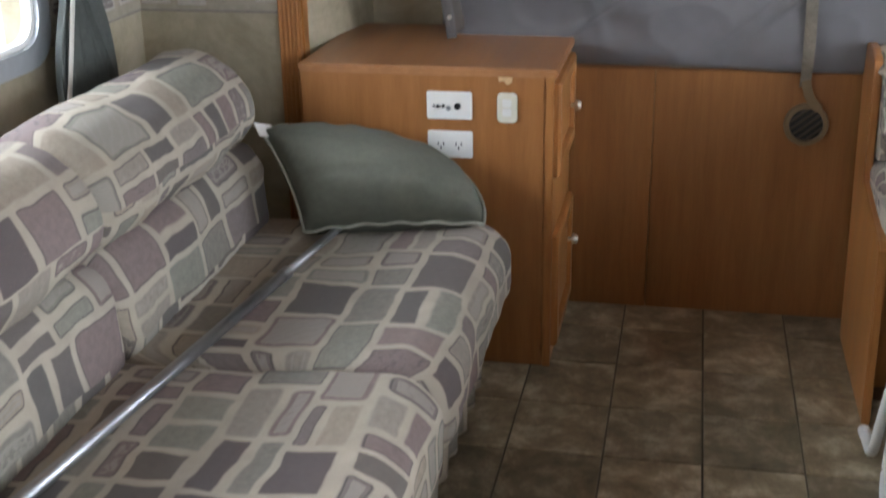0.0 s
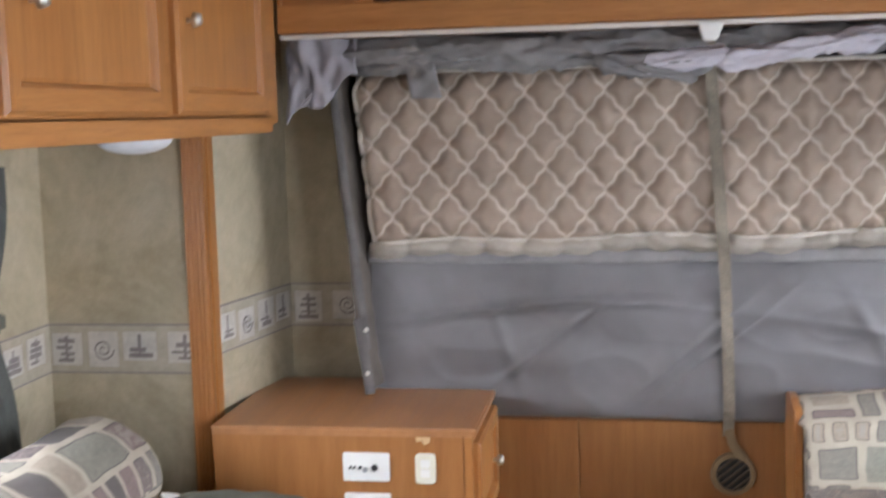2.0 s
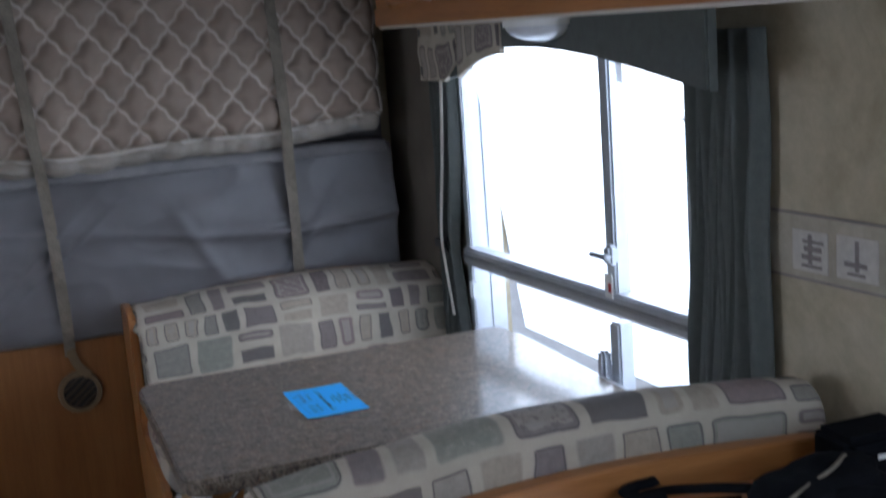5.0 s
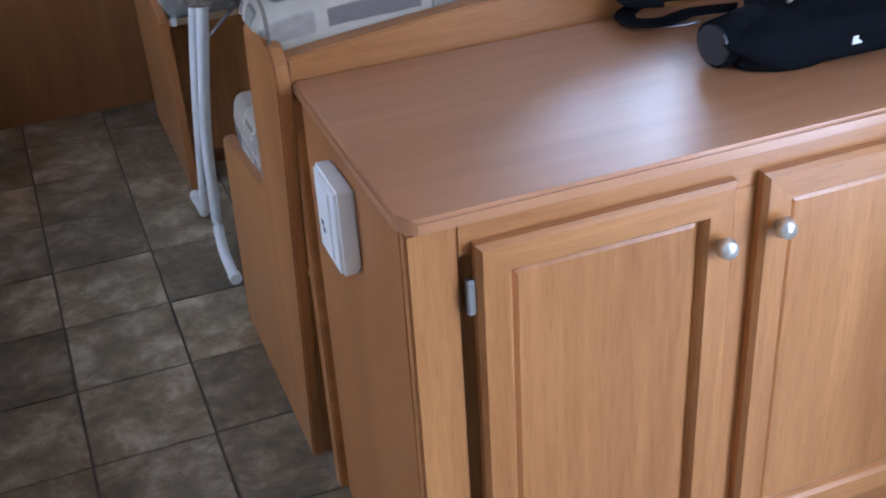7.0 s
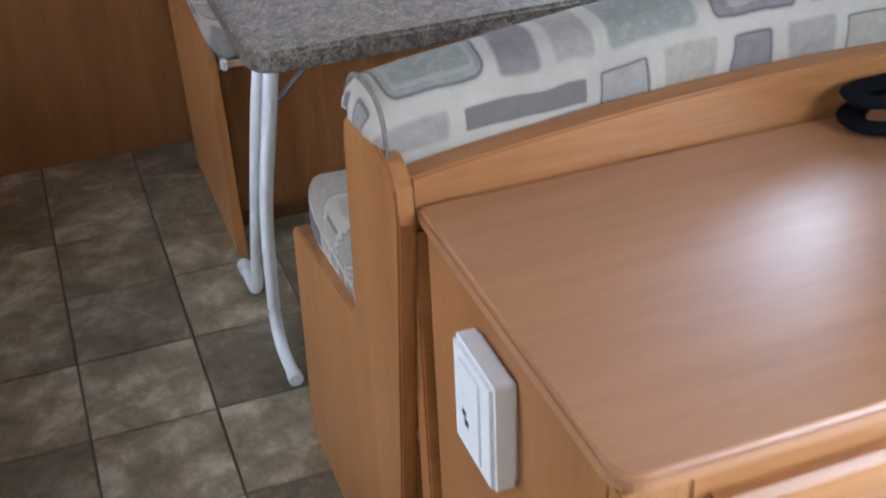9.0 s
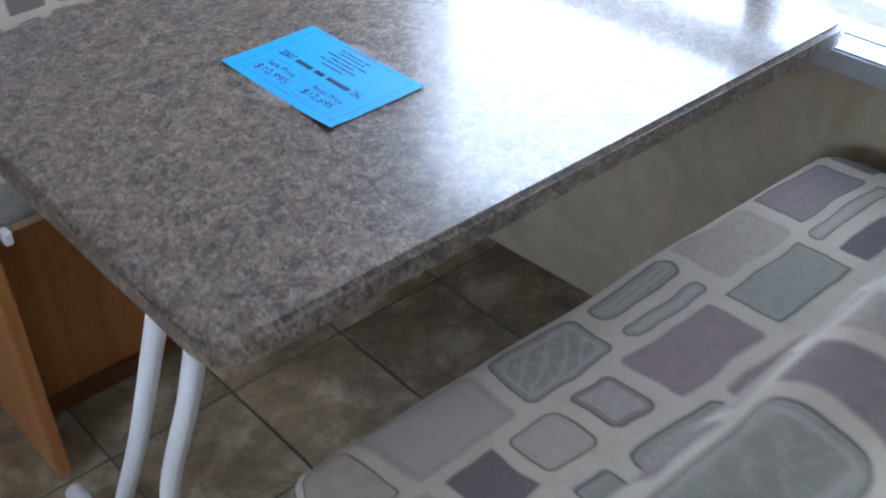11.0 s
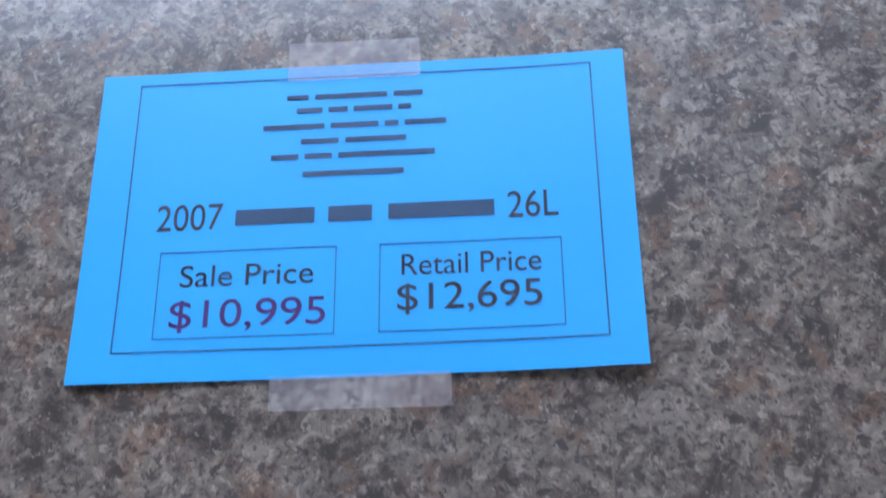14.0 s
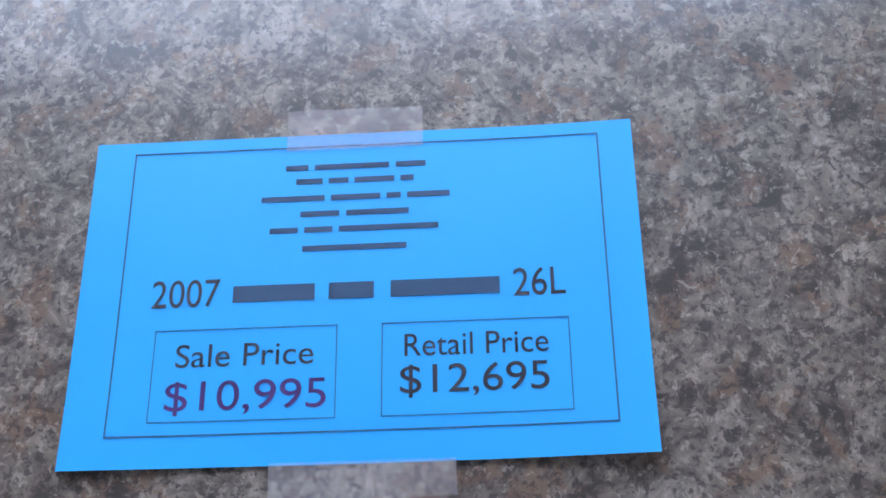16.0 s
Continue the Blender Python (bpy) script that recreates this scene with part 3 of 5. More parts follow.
def border(name, along, s0, s1, at, z0, z1, side, seed):
    """along 'x' or 'y'; at: the wall plane; side: which way the band stands proud."""
    rng = random.Random(seed)
    d = 0.003 * side
    bm = bmesh.new()

    def slab(p, q, za, zb, depth, target):
        lo, hi = sorted((at, at + depth))
        if along == "x":
            bm_box(p, q, lo, hi, za, zb, bm=target)
        else:
            bm_box(lo, hi, p, q, za, zb, bm=target)

    slab(s0, s1, z0, z1, d, bm)
    band = structure(name, bm, border_mat, "pale wallpaper border band with printed motifs")
    pale, grey = bmesh.new(), bmesh.new()
    slab(s0, s1, z0, z0 + 0.004, d * 1.3, grey)
    slab(s0, s1, z1 - 0.004, z1, d * 1.3, grey)
    s, n = s0 + 0.01, 0
    while s < s1 - 0.05:
        w = rng.uniform(0.078, 0.095)
        h = (z1 - z0) * rng.uniform(0.55, 0.72)
        zc = (z0 + z1) / 2 + rng.uniform(-0.008, 0.008)
        e = min(s + w, s1 - 0.004)
        slab(s, e, zc - h / 2, zc + h / 2, d * 1.5, pale)
        c = (s + e) / 2
        if n % 3 == 1:
            pts = []
            for k in range(26):
                a = k * 0.5
                r = 0.004 + 0.0019 * k * (z1 - z0) / 0.13 * 0.8
                u, z = c + r * math.cos(a) * 0.7, zc + r * math.sin(a) * 0.7
                pts.append((u, at + d * 1.7, z) if along == "x" else (at + d * 1.7, u, z))
            bm_tube(pts, 0.0026, 5, bm=grey)
        else:
            for k in range(rng.randint(2, 4)):
                zz = zc - h * 0.4 + h * 0.2 * k
                target = grey
                slab(s + w * rng.uniform(0.1, 0.3), e - w * rng.uniform(0.1, 0.4), zz, zz + rng.uniform(0.005, 0.013), d * 1.8, target)
            slab(c - 0.005, c + 0.004, zc - h * 0.3, zc + h * 0.42, d * 1.75, grey)
        s, n = e + rng.uniform(0.016, 0.04), n + 1
    part("pale_print", pale, motif_pale, band)
    part("grey_print", grey, motif_grey, band)
    return band


border("trim_border_slide_end", "x", -0.95, -0.50, 2.95, 0.935, 1.068, -1, 3)
border("trim_border_slide", "y", 2.46, 2.947, -0.95, 0.935, 1.068, 1, 5)
bent_in(border("trim_border_corner", "y", 3.0, 3.445, -0.50, 0.975, 1.105, 1, 7))
border("trim_border_far", "x", -0.42, -0.14, 3.45, 0.975, 1.105, -1, 8)
skew(border("trim_border_right", "y", 0.45, 1.66, 1.93, 1.055, 1.175, -1, 9))

# outside
structure("ground", bm_box(-60, 60, -60, 60, -0.75, -0.7), outside_mat, "pale gravel ground outside")
structure("backdrop", bm_box(14.0, 14.05, -30, 40, -0.7, 14), bright, "hazy bright daylight outside the window")
structure("backdrop", bm_box(-14.05, -14.0, -30, 40, -0.7, 14), bright, "hazy bright daylight outside the window")


# windows
def frame_ring(axis_x, y0, y1, z0, z1, w, d, bm=None, rad=0.0):
    """A rectangular rim in the plane x = axis_x."""
    bm = bm or bmesh.new()
    for p in ((y0, y1, z0, z0 + w), (y0, y1, z1 - w, z1), (y0, y0 + w, z0 + w, z1 - w), (y1 - w, y1, z0 + w, z1 - w)):
        bm_box(axis_x - d / 2, axis_x + d / 2, *p, bevel=0.004, bm=bm)
    return bm


def glass_material():
    k = Nodes("window_glass")
    k.put(k.bsdf.inputs["Transmission Weight"], 1.0)
    k.put(k.bsdf.inputs["IOR"], 1.02)
    return k.done((1, 1, 1), 0.0)


glass = glass_material()
win = thing("window_1", (1.95, 2.3, 0.62), "aluminium framed slider window with bright daylight", "", kind="structure")
part("window_frame", frame_ring(1.935, WIN[0] - 0.01, WIN[1] + 0.01, WIN[2] - 0.01, WIN[3] + 0.01, 0.035, 0.05), alu, win)
part("jamb_liner", frame_ring(1.985, WIN[0] - 0.002, WIN[1] + 0.002, WIN[2], WIN[3], 0.025, 0.048), alu, win)
part("rail", bm_box(1.895, 1.945, WIN[0], WIN[1], 0.885, 0.935, 0.006), alu, win, "ribbed aluminium middle rail")
part("rail_groove", bm_box(1.888, 1.897, WIN[0] + 0.01, WIN[1] - 0.01, 0.905, 0.915, 0.002), steel, win)
part("mullion", bm_box(1.905, 1.945, 2.11, 2.15, 0.913, WIN[3], 0.005), alu, win)
part("mullion", bm_box(1.905, 1.945, 2.11, 2.15, WIN[2] + 0.02, 0.865, 0.005), alu, win)
for y0, y1, z0, z1 in ((1.87, 2.11, 0.913, 1.47), (2.15, 2.84, 0.913, 1.47), (1.87, 2.11, 0.67, 0.865), (2.15, 2.84, 0.67, 0.865)):
    p = part("pane", bm_box(1.93, 1.934, y0, y1, z0, z1), glass, win)
    p.visible_shadow = False
part("latch", bm_box(1.885, 1.91, 2.10, 2.13, 1.0, 1.045, 0.006), steel, win, "metal window latch")
part("latch_lever", bm_box(1.87, 1.89, 2.095, 2.165, 1.015, 1.027, 0.004), steel, win)
part("paper_tag", bm_box(1.878, 1.881, 2.085, 2.115, 0.93, 0.985, 0.001), white_plastic, win, "small white hanging tag")
part("tag_mark", bm_box(1.8755, 1.8785, 2.089, 2.097, 0.945, 0.965), red_plastic, win, "red mark on tag")
part("slide_catch", bm_box(1.88, 1.905, 2.14, 2.165, 0.70, 0.80, 0.006), steel, win, "dark metal slide catch")
part("corner_catch", bm_box(1.885, 1.905, 2.80, 2.82, 0.80, 0.85, 0.005), alu, win)

skew(win)
lwin = thing("window_2", (-0.98, 1.7, 0.9), "rounded aluminium window above sofa, bright outside", "", kind="structure")


def rounded_rim(x, y0, y1, z0, z1, r, w, d):
    outer = round_poly([(y0, z0), (y1, z0), (y1, z1), (y0, z1)], r, 6)
    inner = round_poly([(y0 + w, z0 + w), (y1 - w, z0 + w), (y1 - w, z1 - w), (y0 + w, z1 - w)], max(0.01, r - w * 0.5), 6)
    made = bmesh.new()
    rings = [[made.verts.new((xx, p[0], p[1])) for p in pol] for xx, pol in ((x - d, outer), (x + d, outer), (x + d, inner), (x - d, inner))]
    n = len(outer)
    for a, b in zip(rings, rings[1:] + rings[:1]):
        for k in range(n):
            made.faces.new((a[k], a[(k + 1) % n], b[(k + 1) % n], b[k]))
    bmesh.ops.recalc_face_normals(made, faces=made.faces[:])
    return made


part("window_frame", rounded_rim(-0.945, 0.94, 2.44, 0.905, 1.51, 0.11, 0.05, 0.014), alu, lwin)
part("inner_rim", rounded_rim(-0.955, 0.985, 2.395, 0.95, 1.465, 0.08, 0.018, 0.012), white_plastic, lwin)
pane = part("pane", bm_box(-0.985, -0.981, 0.97, 2.41, 0.93, 1.485), glass, lwin)
pane.visible_shadow = False

# ---- end of the trailer: board, bunk, shelf ----
board = thing("lower_wall_board", (0.6, 3.3, 0), "honey oak veneer board below folded bunk", "wall panel", kind="structure")
part("panel", bm_box(0.20, 0.44, 3.293, 3.31, 0.0, 0.735, 0.002), shaded_board_z, board)
part("panel", bm_box(0.441, 1.9, 3.293, 3.31, 0.0, 0.735, 0.002), shaded_board_z, board)
part("cap_strip", bm_box(0.20, 1.9, 3.288, 3.33, 0.735, 0.745, 0.002), oak_shaded, board)


def bm_disc_ring(c, r0, r1, y0, y1, n=28):
    made = bmesh.new()
    rings = [[made.verts.new((c[0] + r * math.cos(a), y, c[1] + r * math.sin(a))) for a in (2 * math.pi * k / n for k in range(n))] for r, y in ((r1, y1), (r1 * 0.94, y0), (r0, y0), (r0 * 0.97, y1))]
    for a, b in zip(rings, rings[1:]):
        for k in range(n):
            made.faces.new((a[k], a[(k + 1) % n], b[(k + 1) % n], b[k]))
    bmesh.ops.recalc_face_normals(made, faces=made.faces[:])
    return made


vent = thing("round_vent", (0.864, 3.29, 0.589), "round brown plastic heating vent with dark louvres", "vent")
vent_mat = plain("tan_plastic", (0.21, 0.145, 0.08), 0.45, var=0.1)
louvre_mat = plain("brown_louvre_plastic", (0.07, 0.052, 0.036), 0.5)
part("rim", bm_disc_ring((0.864, 0.589), 0.047, 0.062, 3.28, 3.2925), vent_mat, vent)
part("backing", bm_cyl((0.864, 3.2905, 0.589), (0.864, 3.2925, 0.589), 0.0475, n=24), black_plastic, vent)
for k in range(-2, 3):
    h = math.sqrt(0.045**2 - (k * 0.017) ** 2)
    b = bm_box(-h, h, -0.004, 0.004, -0.003, 0.003, 0.001)
    bmesh.ops.transform(b, matrix=Matrix.Translation((0.864 + k * 0.017 * -0.64, 3.285, 0.589 + k * 0.017 * 0.77)) @ Matrix.Rotation(radians(-40), 4, "Y"), verts=b.verts[:])
    part("louvre", b, louvre_mat, vent)

# the folded bunk: vinyl tent base, quilted mattress, straps


def vinyl_front(u, v):
    x, z = -0.15 + u * 1.985, 0.742 + v * 0.463
    bulge = 0.035 * math.sin(math.pi * v) ** 0.6 + 0.015 * v
    fold = 0.02 * math.exp(-(((z - 1.03) - 0.05 * math.sin(x * 3.1)) / 0.014) ** 2) * (0.6 + 0.4 * math.sin(x * 5))
    diag = 0.0
    for cx, k, w in ((0.35, 1.3, 0.016), (0.75, 1.1, 0.014), (0.82, 1.2, 0.010), (0.25, -0.35, 0.018), (1.25, -0.6, 0.022), (1.55, 0.7, 0.015)):
        d = (x - cx) - (z - 0.95) * k
        diag += 0.010 * math.exp(-(d / w) ** 2) * max(0, math.sin(math.pi * min(1, max(0, v * 1.15 - 0.05))))
    w = noise.noise(Vector((x * 2.2, z * 5, 2.0))) * 0.022 + noise.noise(Vector((x * 7 + z * 4, z * 9, 7.0))) * 0.010
    w += (1 - abs(noise.noise(Vector((x * 3.5 - z * 5, z * 8 + x * 2, 4.0))))) ** 5 * 0.006
    w += 0.010 * math.sin(z * 42 + 2.2 * noise.noise(Vector((x * 1.6, z * 2, 8.0))) + x * 1.5) * (0.5 + 0.5 * noise.noise(Vector((x * 1.3, z * 3, 1.0))))
    return (x, 3.285 - bulge - fold - diag - w, z)


bunk = thing("folded_bunk_cover", (0.8, 3.4, 0.745), "creased grey vinyl cover of a folded tent bunk", "bunk cover")
part("vinyl_front", bm_sheet(vinyl_front, 240, 80, (0, 0.10, 0)), vinyl, bunk)
part("tent_wall", bm_box(-0.2, 1.86, 3.40, 3.43, 0.745, 1.83, 0.01), tent, bunk)
part("top_fold", bm_cushion(round_poly([(3.22, 1.185), (3.36, 1.185), (3.36, 1.225), (3.23, 1.222)], 0.015), -0.14, 1.82, lambda a, b, s: (s, a, b), 0.01, 50, 0.010, 4.0), tent, bunk, "dark crease along the vinyl top")

MX0, MX1, MZ0, MZ1 = -0.155, 1.80, 1.265, 1.712
QW, QH = 0.105, 0.132


def mattress_front(u, v):
    # the far upper corner is rounded
    up = max(0.0, v * (MZ1 - MZ0) - (MZ1 - MZ0 - 0.06))
    nook = 0.06 - math.sqrt(max(0.0, 0.06**2 - up**2))
    x = MX0 + nook + u * (MX1 - MX0 - nook)
    z = MZ0 + v * (MZ1 - MZ0)
    z += (1 - v) * (0.022 * math.exp(-((x - 1.75) / 0.9) ** 2) - 0.02 * math.exp(-((x - 0.35) / 0.5) ** 2) + 0.012 * math.sin(x * 4) + 0.006 * math.sin(x * 11 + 1))
    # slanting far end
    x += (0.045 * (1 - v)) * (1 - u)
    p = x / QW
    q = z / QH
    a, c = p + q, p - q
    f = abs(((a + 0.026 * math.sin(12.56637 * c)) % 1) - 0.5)
    g = abs(((c + 0.026 * math.sin(12.56637 * a)) % 1) - 0.5)
    puff = 0.026 * min(1.0, (min(f, g) / 0.30)) ** 0.6
    edge = min(u, 1 - u) * (MX1 - MX0), min(v, 1 - v) * (MZ1 - MZ0)
    rim = 0.03 * (1 - min(1, min(edge) / 0.035)) ** 2
    w = noise.noise(Vector((x * 2.5, z * 3, 11.0))) * 0.012
    return (x, 3.205 - puff + rim - w, z)


mattress = thing("folded_mattress", (0.8, 3.25, 1.24), "tan diamond-quilted mattress strapped upright", "mattress")
part("quilted_face", bm_sheet(mattress_front, 230, 64, (0, 0.09, 0), lambda u, v: ((mattress_front(u, v)[0]) / QW, mattress_front(u, v)[2] / QH)), quilt, mattress)
rimpts = [mattress_front(u, 0.0) for u in [k / 40 for k in range(41)]]
part("lower_piping", bm_tube([(p[0], p[1] - 0.008, p[2] - 0.002) for p in rimpts], 0.0062, 8), ticking_cord, mattress, "pale piping along mattress edge", True)
rimtop = [mattress_front(0.0, v) for v in [k / 40 for k in range(40)]]
corner = [mattress_front(u, 1.0) for u in [k / 40 for k in range(41)]]
part("upper_piping", bm_tube([(p[0], p[1] - 0.008, p[2] + 0.002) for p in [*rimtop, *corner]], 0.0068, 8), ticking_cord, mattress, "pale piping along mattress edge", True)
rimr = [mattress_front(1.0, v) for v in [k / 12 for k in range(13)]]
part("end_piping", bm_tube([(p[0], p[1] - 0.006, p[2]) for p in rimr], 0.006, 8), ticking_cord, mattress, "", True)


def border_roll(u, v):
    x = MX0 + 0.03 + u * (MX1 - MX0 - 0.04)
    b = mattress_front(min(1, max(0, u)), 0.0)
    z = b[2] - 0.052 * v
    pf = 0.003 * abs(math.sin((x * 14 - v * 2.2) * math.pi))
    return (x, b[1] - 0.004 - 0.022 * math.sin(math.pi * v) - pf + noise.noise(Vector((x * 9, v * 2, 3.3))) * 0.008 + 0.03 * v, z)


part("side_band", bm_sheet(border_roll, 160, 8, (0, 0.05, 0)), mattress_side, mattress, "cream quilted side band under the mattress face")


def strap(x, z0, z1, name, dx):
    path = [(x + dx, 2.985, z1 + 0.05), (x + dx, 3.07, z1 - 0.01), (x + dx * 0.8, 3.165, 1.68), (x + dx * 0.6, 3.172, 1.5), (x + dx * 0.4, 3.172, 1.3), (x + dx * 0.25, 3.205, 1.2), (x + dx * 0.1, 3.222, 1.0), (x, 3.25, 0.8), (x, 3.275, z0)]
    pts = smooth_path(path, 5)
    bm = bmesh.new()
    rows = []
    for i, p in enumerate(pts):
        tw = 0.004 * math.sin(i * 0.7)
        rows.append([bm.verts.new((p.x - 0.0155, p.y - tw, p.z)), bm.verts.new((p.x + 0.0155, p.y + tw, p.z)), bm.verts.new((p.x + 0.0155, p.y + tw + 0.003, p.z)), bm.verts.new((p.x - 0.0155, p.y - tw + 0.003, p.z))])
    for a, b in zip(rows, rows[1:]):
        for k in range(4):
            bm.faces.new((a[k], a[(k + 1) % 4], b[(k + 1) % 4], b[k]))
    bm.faces.new(rows[0]), bm.faces.new(rows[-1][::-1])
    bmesh.ops.recalc_face_normals(bm, faces=bm.faces[:])
    st = thing(name, (x, 3.2, z0), "brown-grey webbing strap holding folded bunk", "strap", "bunk straps")
    part("webbing", bm, strap_cloth, st)
    return st


st = strap(0.85, 0.70, 1.79, "bunk_strap", -0.065)
part("loose_end", bm_tube(smooth_path([(0.85, 3.27, 0.72), (0.866, 3.275, 0.67), (0.895, 3.282, 0.635)], 4), 0.013, 8, flat=0.2, up=(0, 1, 0)), vent_mat, st, "frayed tan strap tail")
part("clip", bm_prism(round_poly([(0.752, 1.80), (0.815, 1.80), (0.80, 1.755), (0.768, 1.755)], 0.01, 3), 1, 2.945, 2.975, 0.004), white_plastic, st, "white plastic strap clip")
st = strap(1.52, 0.80, 1.79, "bunk_strap", -0.04)
part("buckle", bm_box(1.455, 1.505, 2.985, 3.005, 1.745, 1.79, 0.006), black_plastic, st, "black plastic buckle")

tent_brown = plain("brown_grey_canvas", (0.12, 0.10, 0.085), 0.85, var=0.25, scale=14, bump=0.3)
# metal hinge arm at the bunk's side
arm = thing("bunk_hinge_arm", (-0.13, 3.15, 0.85), "dull grey steel hinge arm of folded bunk", "hinge arm")
part("upper_bar", bm_tube([(-0.205, 3.16, 1.72), (-0.165, 3.15, 1.35), (-0.125, 3.15, 0.96)], 0.012, 8, flat=0.5, up=(0, 1, 0)), dark_steel, arm)
part("lower_bar", bm_tube([(-0.145, 3.135, 1.05), (-0.118, 3.14, 0.84)], 0.015, 8, flat=0.45, up=(0, 1, 0)), dark_steel, arm)
part("side_cloth", bm_cushion(round_poly([(-0.19, 3.19), (-0.155, 3.18), (-0.135, 3.30), (-0.175, 3.30)], 0.012), 0.84, 1.74, lambda a, b, s: (a + (1.3 - s) * 0.085, b, s), 0.015, 18, 0.016, 8.0), tent_brown, arm, "grey tent cloth gathered along the arm")
for z in (0.90, 1.02):
    part("rivet", bm_cyl((-0.122, 3.13, z), (-0.122, 3.122, z), 0.006, n=10), chrome, arm)


# bunched tent cloth under the shelf
def cloth_bundle(x0, x1, y, z, r, seed, material, flatten=0.8, drop=0.0):
    n, m = max(40, int((x1 - x0) * 130)), 30

    def fn(u, v):
        a = 2 * math.pi * v
        x = x0 + u * (x1 - x0)
        taper = min(1, min(u, 1 - u) * 8 + 0.35)
        rr = r * taper * (1 + 0.6 * noise.noise(Vector((x * 7, math.cos(a) * 1.6, math.sin(a) * 1.6 + seed))) + 0.5 * noise.noise(Vector((x * 17, math.cos(a) * 3.2, math.sin(a) * 3.2 + seed))) + 0.3 * noise.noise(Vector((x * 45, math.cos(a) * 6, math.sin(a) * 6 + seed))))
        return (x, y - rr * math.sin(a), z + drop * u + rr * flatten * math.cos(a) + 0.012 * noise.noise(Vector((x * 4, seed, 0))))

    return bm_sheet(fn, n, m)


cloth = thing("bunched_tent_cloth", (0.7, 3.1, 1.72), "crumpled grey tent canvas tucked above mattress", "tent cloth")
part("upper_roll", cloth_bundle(-0.30, 1.70, 3.15, 1.765, 0.04, 1.0, tent), tent, cloth)
part("lower_roll", cloth_bundle(-0.22, 0.70, 3.17, 1.735, 0.03, 5.0, tent), tent, cloth)
part("pale_fold", cloth_bundle(0.80, 1.22, 3.115, 1.715, 0.034, 9.0, tent_pale, 0.75, 0.05), tent_pale, cloth, "pale lilac canvas fold spilling out")
part("pale_fold", cloth_bundle(1.12, 1.50, 3.12, 1.772, 0.022, 13.0, tent_pale), tent_pale, cloth, "pale lilac canvas fold spilling out")
part("crumple", cloth_bundle(0.50, 0.80, 3.125, 1.725, 0.028, 17.0, tent, 1.0, -0.02), tent, cloth)
part("crumple", cloth_bundle(0.62, 0.84, 3.10, 1.712, 0.020, 23.0, tent_pale, 1.1, 0.02), tent_pale, cloth, "pale lilac canvas fold spilling out")
part("crumple", cloth_bundle(0.60, 0.76, 3.095, 1.700, 0.014, 29.0, tent, 0.8, -0.03), tent, cloth)


def hanging_corner(u, v):
    x = -0.30 + u * 0.18
    z = 1.80 - v * (0.22 - 0.12 * u)
    return (x + 0.012 * noise.noise(Vector((z * 14, 1.0, u))), 3.06 + 0.05 * noise.noise(Vector((x * 18, z * 9, 2.1))) + 0.02 * noise.noise(Vector((x * 50, z * 22, 5.1))) + 0.03 * u, z + 0.02 * math.sin(u * 9) * v)


part("hanging_corner", bm_sheet(hanging_corner, 24, 20, (0, 0.012, 0)), tent_mid, cloth, "lilac-grey canvas corner hanging from the shelf")


def hanging_flap(u, v):
    x = 0.0 + u * 0.08 + v * 0.02
    return (x, 3.135 + 0.02 * noise.noise(Vector((x * 22, v * 3, 4.1))), 1.74 - v * 0.10)


part("hanging_flap", bm_sheet(hanging_flap, 12, 12, (0, 0.01, 0)), tent, cloth)

# shelf over the bunk
oak_deep = wood("amber_oak_inset", 0, (0.27, 0.10, 0.03), (0.42, 0.19, 0.065))
SX0, SX1, SY = -0.285, 1.69, 2.95
shelf = thing("overhead_shelf", (0.7, 3.1, 1.8), "honey oak overhead shelf with open cubbies", "shelf")
fz0, fz1, oz0, oz1 = 1.808, 2.033, 1.878, 1.992
opens = [(-0.033, 0.580), (1.003, 1.622)]
panels = [(-0.275, -0.085), (0.625, 0.960)]
part("lower_rail", bm_box(SX0, SX1, SY, SY + 0.02, fz0, oz0, 0.003), oak_x, shelf)
part("upper_rail", bm_box(SX0, SX1, SY, SY + 0.02, oz1, fz1, 0.003), oak_x, shelf)
cuts = [SX0, *(v for o in sorted(opens + panels) for v in o), SX1]
for a, b in zip(cuts[::2], cuts[1::2]):
    part("stile", bm_box(a, b, SY + 0.001, SY + 0.019, oz0, oz1, 0.002), oak_z, shelf)
for a, b in panels:
    part("panel", bm_box(a, b, SY + 0.016, SY + 0.0195, oz0 - 0.004, oz1 + 0.004), oak_deep, shelf, "flat recessed oak panel")
# cubby insides take the darkened oak, shade painted in
for a, b in opens:
    part("cubby_back", bm_box(a - 0.02, b + 0.02, 3.20, 3.21, 1.86, 2.01), oak_shaded, shelf, "oak cubby back, darkened for shade")
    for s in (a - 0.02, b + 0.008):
        part("cubby_side", bm_box(s, s + 0.012, SY + 0.02, 3.20, 1.86, 2.01), oak_shaded, shelf)
part("bottom_board", bm_box(SX0, SX1, SY + 0.02, 3.24, 1.84, 1.856, 0.002), oak_shaded, shelf)
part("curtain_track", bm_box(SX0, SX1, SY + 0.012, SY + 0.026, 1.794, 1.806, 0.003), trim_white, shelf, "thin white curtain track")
part("underside", bm_box(SX0, SX1, SY + 0.026, 3.22, 1.80, 1.812, 0.002), oak_shaded, shelf)


